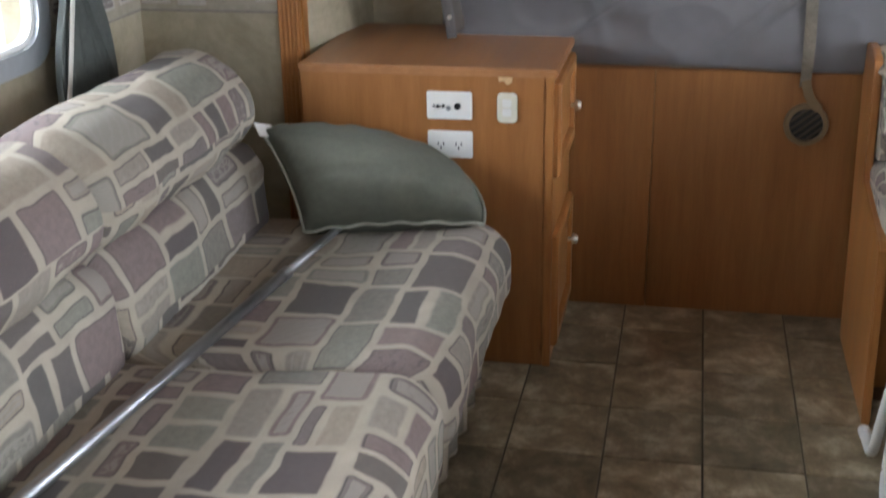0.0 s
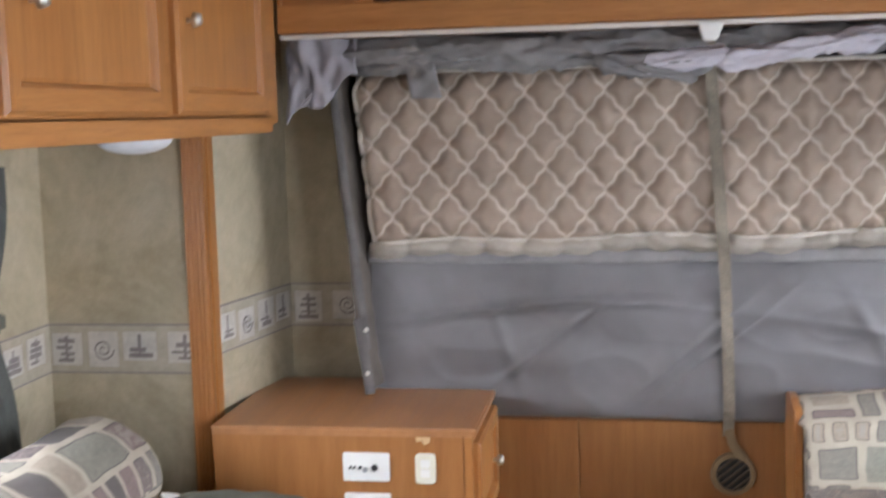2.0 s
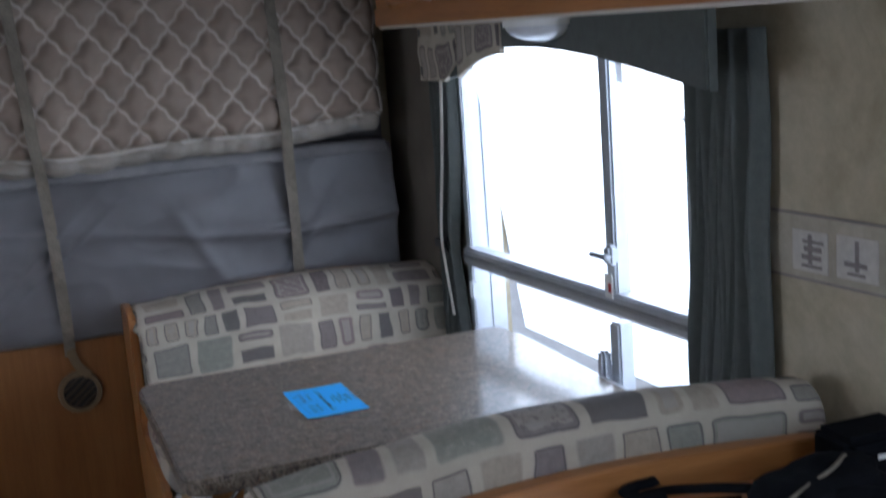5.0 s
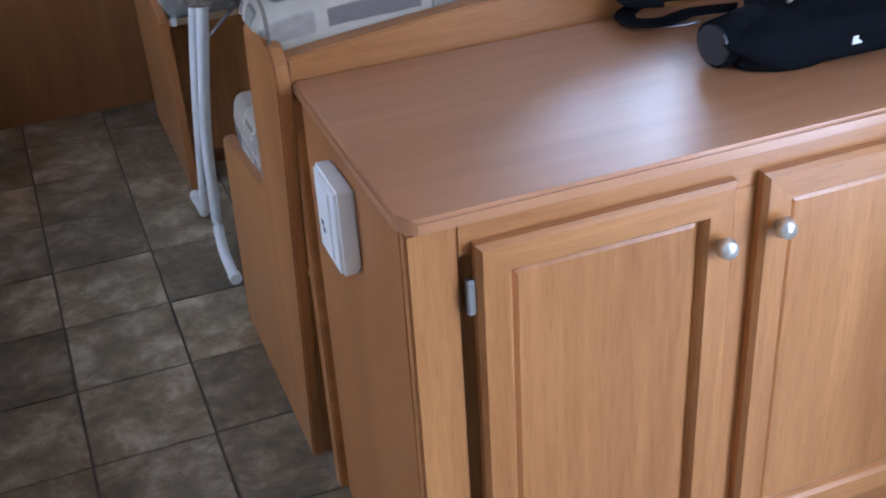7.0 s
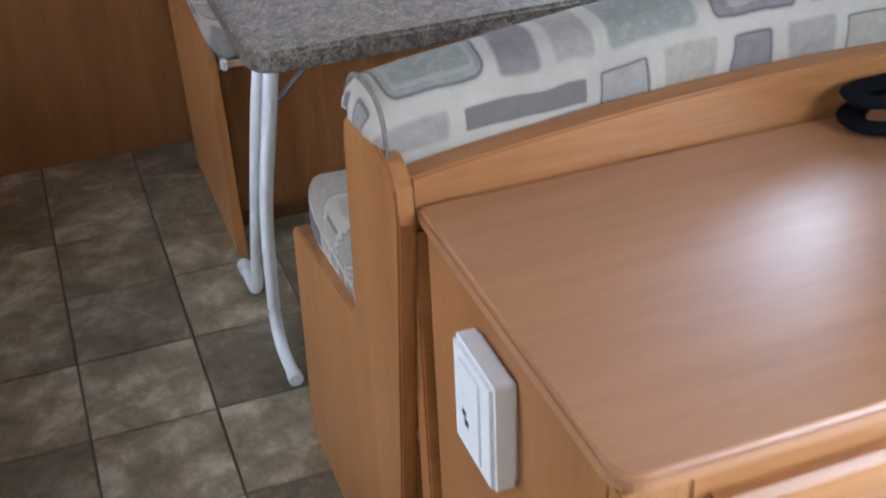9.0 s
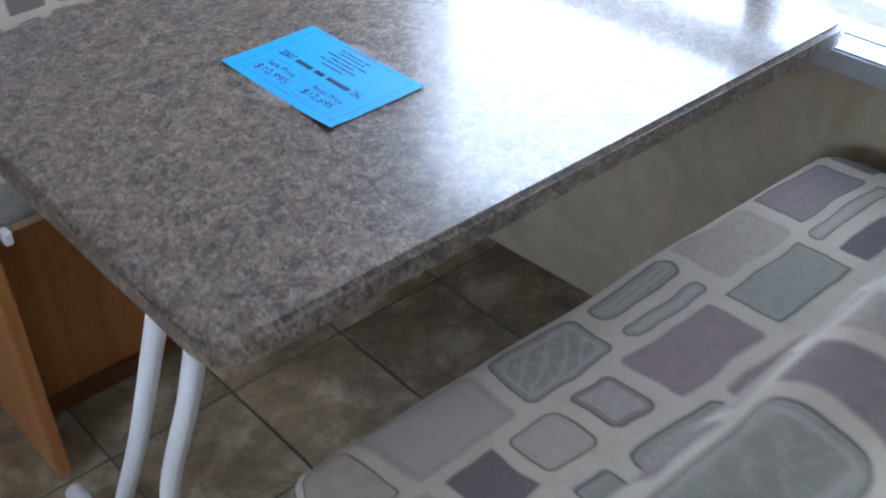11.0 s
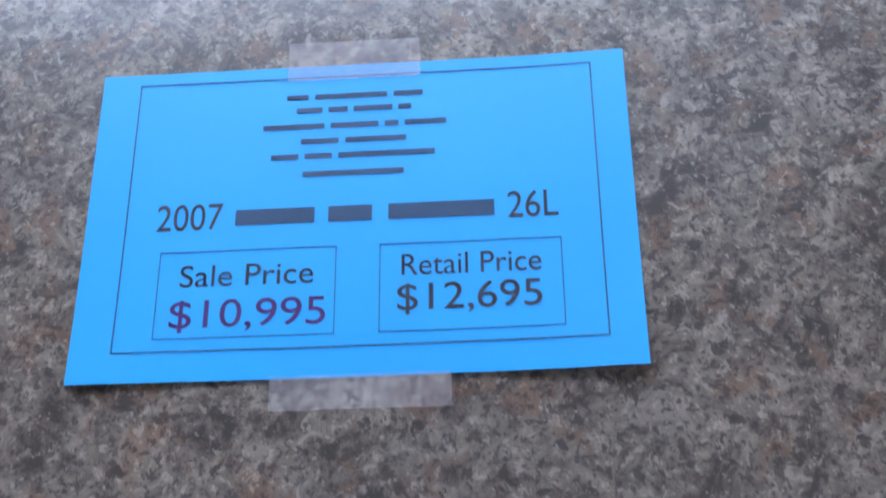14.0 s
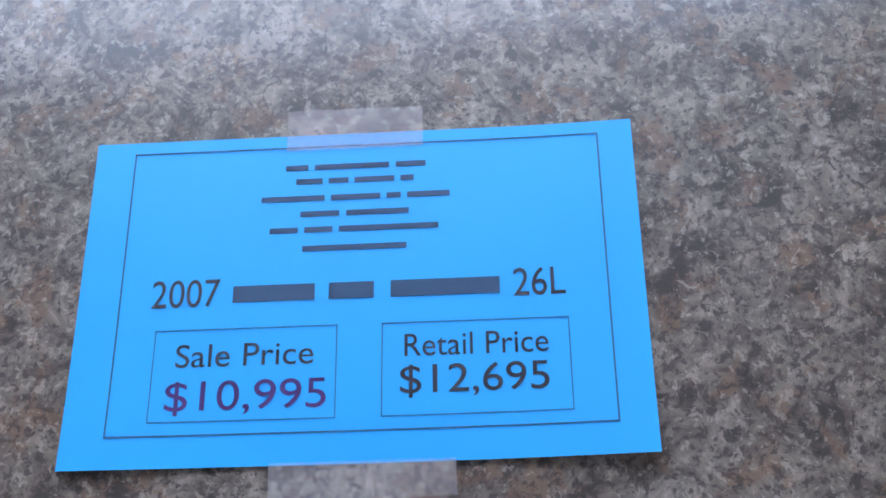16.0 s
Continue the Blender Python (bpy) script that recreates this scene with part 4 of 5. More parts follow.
# ---- cabinet doors ----
def door_front(parent, place, w, h, stile=0.048, name="door", knob=None, grain=None):
    """A frame-and-panel door. place(u, v, d): across, up and out of the face. Returns the door."""

    def side(k):
        """One mitred side of the frame: 0 left, 1 top, 2 right, 3 foot."""
        loops = [((0.0, 0.0), (w, h), dd, ins) for ins, dd in ((0.0, 0.0), (0.0, 0.012), (0.007, 0.019), (stile - 0.009, 0.019), (stile - 0.004, 0.013), (stile, 0.004))]
        b = bmesh.new()
        rows = []
        for (a0, b0), (a1, b1), dd, ins in loops:
            c = [(a0 + ins, b0 + ins), (a0 + ins, b1 - ins), (a1 - ins, b1 - ins), (a1 - ins, b0 + ins)]
            rows.append((b.verts.new(place(*c[k], dd)), b.verts.new(place(*c[(k + 1) % 4], dd))))
        for p, q in zip(rows, rows[1:]):
            b.faces.new((p[0], p[1], q[1], q[0]))
        b.faces.new([r[0] for r in rows]), b.faces.new([r[1] for r in rows][::-1])
        b.faces.new((rows[0][0], rows[0][1], rows[-1][1], rows[-1][0]))
        bmesh.ops.recalc_face_normals(b, faces=b.faces[:])
        return b

    def field(u0, u1, v0, v1, d0, d1, slope):
        b = bmesh.new()
        lo = [b.verts.new(place(u, v, d0)) for u, v in ((u0, v0), (u1, v0), (u1, v1), (u0, v1))]
        hi = [b.verts.new(place(u, v, d1)) for u, v in ((u0 + slope, v0 + slope), (u1 - slope, v0 + slope), (u1 - slope, v1 - slope), (u0 + slope, v1 - slope))]
        for k in range(4):
            b.faces.new((lo[k], lo[(k + 1) % 4], hi[(k + 1) % 4], hi[k]))
        b.faces.new(hi)
        bmesh.ops.recalc_face_normals(b, faces=b.faces[:])
        return b

    gz, gx = grain or (oak_z, oak_x)
    d = part(name, side(0), gz, parent)
    part("stile", side(2), gz, d)
    part("rail", side(1), gx, d)
    part("rail", side(3), gx, d)
    part("panel", field(stile - 0.002, w - stile + 0.002, stile - 0.002, h - stile + 0.002, 0.003, 0.0075, 0.009), gz, d)
    if knob:
        a, b2, c = (Vector(place(knob[0], knob[1], q)) for q in (0.018, 0.032, 0.046))
        kb = bm_cyl(a, b2, 0.006, 0.005, 12)
        bm_cyl(b2, c, 0.0155, 0.011, 18, bm=kb)
        bm_cyl(b2 + (a - b2) * 0.25, b2, 0.010, 0.0155, 18, bm=kb)
        part("knob", kb, chrome, d, "round brushed nickel knob", True)
    return d


def outlet_plate(name, x, z, w, h, label):
    pl = thing(name, (x, 2.838, z), label, "wall plate")
    part("plate", bm_box(x, x + w, 2.830, 2.8385, z - h, z, 0.003), white_plastic, pl)
    return pl


# ---- side cabinet by the sofa ----
CX0, CX1, CY0, CY1, CZ = -0.465, 0.20, 2.84, 3.285, 0.828
cab = thing("side_cabinet", (-0.13, 3.06, 0), "honey oak side cabinet with doors facing aisle", "cabinet")
part("body", bm_box(CX0, CX1 - 0.02, CY0, CY1, 0.0, CZ - 0.022, 0.002), ply_z, cab)
part("face_frame", bm_box(CX1 - 0.02, CX1, CY0 + 0.001, CY1, 0.0, CZ - 0.022, 0.002), oak_z, cab)
part("top", bm_box(CX0 - 0.003, CX1 + 0.012, CY0 - 0.012, 3.40, CZ - 0.022, CZ, 0.004), top_y, cab, "smooth brown wood-laminate top")
part("corner_edge", bm_box(CX1 - 0.018, CX1 + 0.003, CY0 - 0.003, CY0 + 0.004, 0.0, CZ - 0.023, 0.001), oak_z, cab)
door_front(cab, lambda u, v, d: (CX1 + d, 2.865 + u, 0.535 + v), 0.39, 0.25, 0.045, knob=(0.26, 0.13))
door_front(cab, lambda u, v, d: (CX1 + d, 2.865 + u, 0.05 + v), 0.39, 0.32, 0.045, knob=(0.26, 0.22))

pl = outlet_plate("tv_outlet_plate", -0.126, 0.764, 0.119, 0.073, "white horizontal wall plate with cable sockets")
for k, (dx, r, mt) in enumerate(((0.082, 0.0085, black_plastic), (0.058, 0.006, steel), (0.045, 0.004, black_plastic), (0.02, 0.003, black_plastic), (0.03, 0.003, black_plastic))):
    part("socket", bm_cyl((-0.126 + dx, 2.8305, 0.727 - (0.006 if k == 1 else 0)), (-0.126 + dx, 2.824, 0.727 - (0.006 if k == 1 else 0)), r, n=14), mt, pl)
pl = outlet_plate("power_outlet_plate", -0.125, 0.66, 0.119, 0.072, "white horizontal double power outlet plate")
for dx in (0.036, 0.083):
    s = part("socket_face", bm_box(-0.125 + dx - 0.017, -0.125 + dx + 0.017, 2.8275, 2.8305, 0.610, 0.638, 0.002), white_plastic, pl)
    for ex, ez in ((-0.007, 0.627), (0.007, 0.627), (0.0, 0.616)):
        part("slot", bm_box(-0.125 + dx + ex - 0.0015, -0.125 + dx + ex + 0.0015, 2.8262, 2.8278, ez - 0.004, ez + 0.004), black_plastic, s)
pl = thing("light_switch", (0.084, 2.838, 0.726), "cream rounded double rocker light switch", "switch")
part("plate", bm_prism(round_poly([(0.058, 0.687), (0.11, 0.687), (0.11, 0.765), (0.058, 0.765)], 0.014), 1, 2.829, 2.8385, 0.003), cream_plastic, pl)
for z in (0.705, 0.729):
    part("rocker", bm_box(0.072, 0.096, 2.825, 2.8295, z, z + 0.021, 0.002), white_plastic, pl)
solid("veneer_chip", bm_prism([(0.057, 0.818), (0.09, 0.82), (0.097, 0.808), (0.095, 0.79), (0.082, 0.784), (0.075, 0.795), (0.062, 0.792)], 1, 2.8375, 2.8395), chip_mat, "pale chipped patch in oak veneer", "chip mark")

# post
post = thing("corner_post", (-0.50, 2.92, 0.4), "reeded oak trim post beneath overhead cabinet", "post")
part("face", bm_box(-0.548, -0.488, 2.925, 2.949, 0.0, 1.565, 0.004), oak_z, post)
for k in range(5):
    part("reed", bm_cyl((-0.542 + k * 0.012, 2.925, 0.0), (-0.542 + k * 0.012, 2.925, 1.564), 0.0045, n=8), oak_z, post)
part("return", bm_box(-0.4995, -0.486, 2.950, 2.999, 0.0, 1.565, 0.003), oak_z, post)

# ---- overhead cabinet over the sofa ----
UX, UZ0 = -0.29, 1.575
up = thing("overhead_cabinet", (-0.6, 1.8, UZ0), "honey oak overhead cabinet above sofa", "cabinet")
part("body", bm_box(-0.95, UX - 0.02, 0.3, 2.93, UZ0 + 0.012, CEIL - 0.001, 0.002), ply_z, up)
part("face_frame", bm_box(UX - 0.02, UX, 0.3, 2.945, UZ0 + 0.01, CEIL - 0.002, 0.003), oak_y, up)
part("light_rail", bm_box(UX - 0.035, UX + 0.004, 0.3, 2.89, UZ0 - 0.012, UZ0 + 0.03, 0.004), oak_y, up)
part("bottom_board", bm_box(-0.94, UX - 0.036, 0.3, 2.92, UZ0 - 0.004, UZ0 + 0.012, 0.002), oak_y, up)
door_front(up, lambda u, v, d: (UX + d, 2.235 + u, 1.61 + v), 0.58, 0.385, 0.05, knob=(0.055, 0.185), grain=(oak_z, oak_y))
door_front(up, lambda u, v, d: (UX + d, 1.57 + u, 1.61 + v), 0.60, 0.385, 0.05, knob=(0.085, 0.17), grain=(oak_z, oak_y))
door_front(up, lambda u, v, d: (UX + d, 0.92 + u, 1.61 + v), 0.60, 0.385, 0.05, knob=(0.085, 0.17), grain=(oak_z, oak_y))


def dome_lamp(name, c, rx, ry, drop, label):
    lamp = thing(name, c, label, "lamp", "dome lamps")
    bm = bmesh.new()
    bmesh.ops.create_uvsphere(bm, u_segments=24, v_segments=12, radius=1.0)
    bmesh.ops.delete(bm, geom=[v for v in bm.verts if v.co.z > 0.05], context="VERTS")
    for v in bm.verts:
        v.co = Vector((c[0] + v.co.x * rx, c[1] + v.co.y * ry, c[2] - 0.012 + v.co.z * drop))
    part("lens", bm, lens_mat, lamp, "ribbed frosted lens", True)
    b = bm_cyl((0, 0, -0.014), (0, 0, 0), 1.0, n=28)
    for v in b.verts:
        v.co = Vector((c[0] + v.co.x * rx * 1.06, c[1] + v.co.y * ry * 1.06, c[2] + v.co.z))
    part("base", b, white_plastic, lamp)
    return lamp


dome_lamp("under_cabinet_lamp", (-0.52, 2.58, UZ0 - 0.004), 0.085, 0.085, 0.035, "white dome lamp under sofa overhead cabinet")

# ---- overhead cabinet over the dinette, with a sloping face ----
SL = 0.135


def rx_face(z):
    return 1.668 + (2.033 - z) * SL


RZ0 = 1.548
ur = thing("overhead_cabinet", (1.8, 1.8, RZ0), "honey oak overhead cabinet with sloping front above dinette", "cabinet")
part("body", bm_prism([(rx_face(RZ0) + 0.02, RZ0 + 0.01), (1.93, RZ0 + 0.01), (1.93, 2.032), (1.69, 2.032)], 1, 0.2, 2.945), ply_z, ur)
part("bottom_rail", bm_prism([(rx_face(RZ0) - 0.012, RZ0), (rx_face(RZ0) + 0.03, RZ0), (rx_face(RZ0 + 0.045) + 0.02, RZ0 + 0.045), (rx_face(RZ0 + 0.045) - 0.006, RZ0 + 0.045)], 1, 0.2, 2.955, 0.003), oak_y, ur)
part("bottom_trim", bm_box(rx_face(RZ0) - 0.008, 1.925, 0.2, 2.94, RZ0 - 0.008, RZ0 - 0.001, 0.002), trim_white, ur, "pale trim under the cabinet edge")
part("top_rail", bm_prism([(rx_face(2.0), 2.0), (rx_face(2.0) + 0.025, 2.0), (1.70, 2.032), (rx_face(2.032), 2.032)], 1, 0.2, 2.95, 0.002), oak_y, ur)


def sloped(y):
    return lambda u, v, d: (rx_face(1.60 + v) + 0.003 - d, y - u, 1.60 + v)


def face_stile(y0, y1):
    return bm_prism([(rx_face(1.593), 1.593), (rx_face(1.593) + 0.02, 1.593), (rx_face(2.0) + 0.02, 2.0), (rx_face(2.0), 2.0)], 1, y0, y1, 0.002)


part("end_stile", face_stile(2.84, 2.95), oak_z, ur)
part("stile", face_stile(2.10, 2.15), oak_z, ur)
part("face_sheet", bm_prism([(rx_face(1.593) + 0.006, 1.593), (rx_face(1.593) + 0.018, 1.593), (rx_face(2.0) + 0.018, 2.0), (rx_face(2.0) + 0.006, 2.0)], 1, 0.21, 2.839), oak_z, ur)
door_front(ur, sloped(2.83), 0.66, 0.40, 0.06, knob=(0.375, 0.012))
door_front(ur, lambda u, v, d: (rx_face(1.80 + v) + 0.003 - d, 2.085 - u, 1.80 + v), 0.33, 0.20, 0.05)
door_front(ur, sloped(1.70), 0.66, 0.40, 0.055, knob=(0.27, 0.012))
# dark device let into the cabinet front
dev = thing("wall_receiver", (1.69, 1.93, 1.58), "dark brown tilted player unit on overhead cabinet", "player")
dplace = lambda u, v, d: (rx_face(1.595 + v) - 0.018 - d, 2.015 - u, 1.595 + v)
dark_brown = plain("dark_brown_plastic", (0.010, 0.008, 0.009), 0.3, var=0.2)


def moved(b, place):
    for v in b.verts:
        v.co = Vector(place(*v.co))
    bmesh.ops.recalc_face_normals(b, faces=b.faces[:])
    return b


part("case", moved(bm_box(0, 0.24, 0, 0.185, 0, 0.035, 0.004), dplace), dark_brown, dev)
part("trim", moved(bm_box(0.241, 0.272, -0.003, 0.188, -0.002, 0.038, 0.004), dplace), steel, dev, "grey metal end trim")
part("badge", moved(bm_box(0.015, 0.055, 0.115, 0.13, 0.0355, 0.0365), dplace), steel, dev)
for v in (0.02, 0.165):
    part("screw", moved(bm_cyl((0.256, v, 0.037), (0.256, v, 0.040), 0.005, n=10), dplace), black_plastic, dev)
dome_lamp("under_cabinet_lamp", (1.835, 2.16, RZ0 - 0.008), 0.075, 0.105, 0.035, "white dome lamp under dinette overhead cabinet")
dome_lamp("ceiling_lamp", (0.775, 2.42, CEIL), 0.07, 0.09, 0.05, "clear ribbed dome lamp on ceiling")
twin = thing("ceiling_reading_lights", (1.41, 2.5, CEIL), "pair of flat white round ceiling spotlights", "lamp")
for x in (1.343, 1.473):
    part("rim", bm_cyl((x, 2.50, CEIL - 0.007), (x, 2.50, CEIL), 0.064, 0.067, 26), alu, twin)
    part("disc", bm_cyl((x, 2.50, CEIL - 0.018), (x, 2.50, CEIL), 0.052, 0.062, 26), white_plastic, twin)
    part("lens", bm_cyl((x, 2.50, CEIL - 0.022), (x, 2.50, CEIL - 0.017), 0.036, 0.04, 22), steel, twin)
part("bridge", bm_box(1.37, 1.45, 2.49, 2.51, CEIL - 0.012, CEIL - 0.002, 0.002), white_plastic, twin)

# ---- sofa ----
SY0, SY1 = 0.55, 2.70
sofa = thing("jackknife_sofa", (-0.4, 1.6, 0), "cream patchwork-print sofa bed against wall", "sofa")
seat_prof = round_poly([(-0.62, 0.30), (0.06, 0.235), (0.125, 0.29), (0.125, 0.43), (0.055, 0.485), (-0.2, 0.462), (-0.60, 0.455)], 0.06, 6)
YM = 1.83
flow = lambda a, b, s: (a, s, b)
part("seat_cushion", bm_cushion(seat_prof, YM + 0.004, SY1, flow, 0.055, 22, 0.014, 1.3), sofa_patch, sofa)
part("seat_cushion", bm_cushion(seat_prof, SY0, YM - 0.004, flow, 0.03, 22, 0.014, 4.1), sofa_patch, sofa)
low_prof = round_poly([(-0.500, 0.43), (-0.62, 0.42), (-0.76, 0.64), (-0.66, 0.68), (-0.56, 0.665), (-0.515, 0.60)], 0.05, 6)
top_prof = round_poly([(-0.515, 0.715), (-0.575, 0.645), (-0.72, 0.64), (-0.80, 0.80), (-0.76, 0.89), (-0.64, 0.90), (-0.555, 0.84), (-0.518, 0.78)], 0.055, 6)
for n, prof in (("lower_back_cushion", low_prof), ("upper_back_cushion", top_prof)):
    part(n, bm_cushion(prof, YM + 0.004, SY1 - 0.02, flow, 0.05, 22, 0.016, 7.7 if "low" in n else 9.2), sofa_patch, sofa)
    part(n, bm_cushion(prof, SY0, YM - 0.004, flow, 0.03, 22, 0.016, 11.7 if "low" in n else 13.2), sofa_patch, sofa)
part("back_support", bm_box(-0.90, -0.70, SY0, SY1 - 0.04, 0.05, 0.78, 0.03), tent, sofa)


def skirt(u, v):
    y = SY0 + u * (SY1 - 0.05 - SY0)
    return (0.055 + 0.012 * math.sin(y * 55) * (1 - v) - 0.02 * (1 - v) + 0.01 * noise.noise(Vector((y * 9, v, 0))), y, 0.02 + v * 0.26)


part("skirt", bm_sheet(skirt, 120, 8, (-0.02, 0, 0), lambda u, v: (u * 2.1, v * 0.26)), sofa_patch, sofa)
part("base", bm_box(-0.55, 0.0, SY0 + 0.02, SY1 - 0.07, 0.0, 0.30, 0.01), oak_shaded, sofa)

pole = thing("telescopic_pole", (-0.37, 1.8, 0.47), "grey aluminium telescopic pole lying on sofa", "pole")
pa, pb, pc = Vector((-0.444, 1.25, 0.478)), Vector((-0.33, 2.25, 0.478)), Vector((-0.288, 2.62, 0.478))
part("thick_tube", bm_cyl(pa, pb, 0.0125, n=16), steel, pole, "", True)
part("thin_tube", bm_cyl(pb, pc, 0.0095, n=16), steel, pole, "", True)
part("collar", bm_cyl(pb - (pb - pa).normalized() * 0.02, pb + (pb - pa).normalized() * 0.012, 0.0145, n=16), steel, pole)


# pillow: slumped in the sofa's corner
P_BL, P_BR, P_TR, P_TL = (Vector(c) for c in ((-0.372, 2.525, 0.478), (0.06, 2.585, 0.50), (-0.11, 2.785, 0.625), (-0.50, 2.61, 0.708)))
P_N = ((P_BR - P_TL).cross(P_TR - P_BL)).normalized()


def on_pillow(u, v, d):
    """u and v from -1 to 1 over the pillow, d out of its middle plane."""
    a, b = (u + 1) / 2, (v + 1) / 2
    return P_BL * (1 - a) * (1 - b) + P_BR * a * (1 - b) + P_TR * a * b + P_TL * (1 - a) * b + P_N * d


def pinched(u, v):
    return u * (1 + (0.2 if u > 0 else -0.08) * (1 - v * v) * abs(u) ** 3), v * (1 - (0.10 if v < 0 else -0.2) * (1 - u * u) * abs(v) ** 3)


def pillow_mesh(t, seed):
    made = bmesh.new()
    n = 36
    for side in (1, -1):
        g = []
        for i in range(n + 1):
            row = []
            for j in range(n + 1):
                u, v = 2 * i / n - 1, 2 * j / n - 1
                f = max(0.0, (1 - u * u)) ** 0.45 * max(0.0, (1 - v * v)) ** 0.45
                wr = 0.010 * noise.noise(Vector((u * 2.5, v * 2.5, seed + side))) + 0.005 * noise.noise(Vector((u * 8, v * 8, seed)))
                pleat = 0.010 * math.sin(u * 15 + 1.5) * max(0, -v) ** 4 * (1 - abs(v)) * 6
                edge = 0.006 * math.sin(u * 16) * (abs(v) ** 6)
                row.append(made.verts.new(on_pillow(*pinched(u, v), side * (t / 2 * f * (1.1 - 0.15 * v) + (wr + pleat) * min(1, f * 3)) + edge)))
            g.append(row)
        for i in range(n):
            for j in range(n):
                f = made.faces.new((g[i][j], g[i + 1][j], g[i + 1][j + 1], g[i][j + 1]))
                f.smooth = True
    bmesh.ops.remove_doubles(made, verts=made.verts[:], dist=0.0015)
    bmesh.ops.recalc_face_normals(made, faces=made.faces[:])
    return made


pil = thing("throw_pillow", (-0.21, 2.62, 0.47), "sage green piped throw pillow slumped on sofa", "pillow")
part("cover", pillow_mesh(0.27, 2.0), sage, pil)
rim = []
for k in range(121):
    s = (k % 120) / 30
    q, f = int(s), s - int(s)
    u, v = ((-1 + 2 * f, -1), (1, -1 + 2 * f), (1 - 2 * f, 1), (-1, 1 - 2 * f))[q]
    x, y = pinched(u, v)
    rim.append(on_pillow(x * 1.015, y * 1.02, 0.006 * math.sin(u * 16) * abs(v) ** 6))
part("piping", bm_tube(rim, 0.0045, 8), piping, pil, "pale cord piping", True)
tag = bm_box(-1.06, -0.86, 0.80, 1.06, 0.012, 0.014)
part("tag", moved(tag, on_pillow), white_plastic, pil, "white care tag at the corner")


# ---- curtains ----
def curtain(name, x, y0, y1, z0, z1, zt, pinch, pull, label, material=sage_dark):
    """A pleated curtain hung at x from y0 to y1, gathered by a tieback at height zt towards pull."""

    def fn(u, v):
        z = z0 + v * (z1 - z0)
        k = math.exp(-((z - zt) / 0.16) ** 2) * pinch
        y = (y0 + u * (y1 - y0)) * (1 - k) + pull * k
        return (x + 0.014 * math.sin(u * 31 + z * 1.5) * (1 - 0.5 * k) + 0.006 * noise.noise(Vector((u * 6, z * 5, 1.0))), y, z)

    cur = thing(name, (x, (y0 + y1) / 2, z0), label, "curtain", "window curtains")
    part("drape", bm_sheet(fn, 60, 40, (0.004, 0, 0)), material, cur)
    return cur


cur = curtain("curtain", -0.885, 2.34, 2.63, 0.80, 1.50, 1.14, 0.62, 2.50, "dark sage curtain with tieback beside sofa")
part("tieback", bm_box(-0.915, -0.845, 2.445, 2.56, 1.115, 1.175, 0.015), sage, cur, "sage fabric tieback")
part("tieback_hook", bm_box(-0.86, -0.845, 2.42, 2.45, 1.14, 1.155, 0.004), red_plastic, cur, "small red tag at tieback")
part("white_lining", bm_tube(smooth_path([(-0.862, 2.335, 1.42), (-0.86, 2.38, 1.28), (-0.858, 2.445, 1.17), (-0.86, 2.40, 0.98), (-0.862, 2.35, 0.82)], 5), 0.010, 8, flat=0.3, up=(1, 0, 0)), trim_white, cur, "pale lining edge")
skew(curtain("curtain", 1.893, 1.61, 1.84, 0.62, 1.50, 1.1, 0.1, 1.66, "dark grey-green curtain gathered beside dinette window"))
cur = curtain("curtain", 1.89, 2.86, 3.02, 0.62, 1.47, 0.93, 0.4, 2.98, "dark brown-green curtain at far window edge")
part("tieback", bm_box(1.865, 1.912, 2.93, 3.02, 0.91, 0.955, 0.012), black_plastic, cur, "dark tieback")
part("white_lining", bm_tube(smooth_path([(1.868, 2.875, 1.42), (1.866, 2.90, 1.2), (1.864, 2.945, 0.97), (1.866, 2.93, 0.86), (1.868, 2.90, 0.74)], 5), 0.009, 8, flat=0.3, up=(1, 0, 0)), trim_white, cur, "pale lining edge")


def valance(name, x, y0, y1, z1, drop, label, side):
    val = thing(name, (x, (y0 + y1) / 2, z1 - 0.12), label, "valance", "window valances")
    poly = [(y0, z1)] + [(y0 + (y1 - y0) * k / 24, z1 - drop(k / 24)) for k in range(25)] + [(y1, z1)]
    part("board", bm_prism(poly, 0, x - 0.012, x + 0.012, 0.004), sage_dark, val)
    return val


def right_drop(u):
    # from the near end to the far one
    if u < 0.6:
        return 0.14 - 0.08 * math.sin(math.pi / 2 * min(1, u / 0.55))
    return 0.06 + 0.08 * min(1, (u - 0.6) / 0.25) ** 1.5


val = valance("window_valance", 1.855, 1.56, 2.95, 1.54, right_drop, "dark green window valance with patchwork ends", -1)
vb = bm_sheet(lambda u, v: (1.838 + 0.003 * math.sin(v * 9), 2.67 + u * 0.285, (1.54 - (0.145 if u > 0.35 else 0.145 - (0.35 - u) * 0.16)) + v * ((0.145 if u > 0.35 else 0.145 - (0.35 - u) * 0.16))), 20, 8, (0.012, 0, 0), lambda u, v: (u * 0.285, v * 0.145))
part("patch_end", vb, patch, val, "patchwork print end swag")
vb = bm_sheet(lambda u, v: (1.838, 2.40 + u * 0.275, 1.54 - v * (0.075 + 0.06 * u * u)), 16, 6, (0.012, 0, 0), lambda u, v: (u * 0.27, v * 0.12))
part("patch_end", vb, patch, val, "patchwork print end swag")
part("return_board", bm_box(1.84, 1.925, 2.935, 2.955, 1.40, 1.54, 0.004), sage_dark, val)
val = thing("window_valance", (-0.83, 1.6, 1.4), "dark green box valance above sofa window", "valance", "window valances")
part("board", bm_box(-0.832, -0.812, 0.85, 2.50, 1.425, 1.562, 0.005), sage_dark, val)
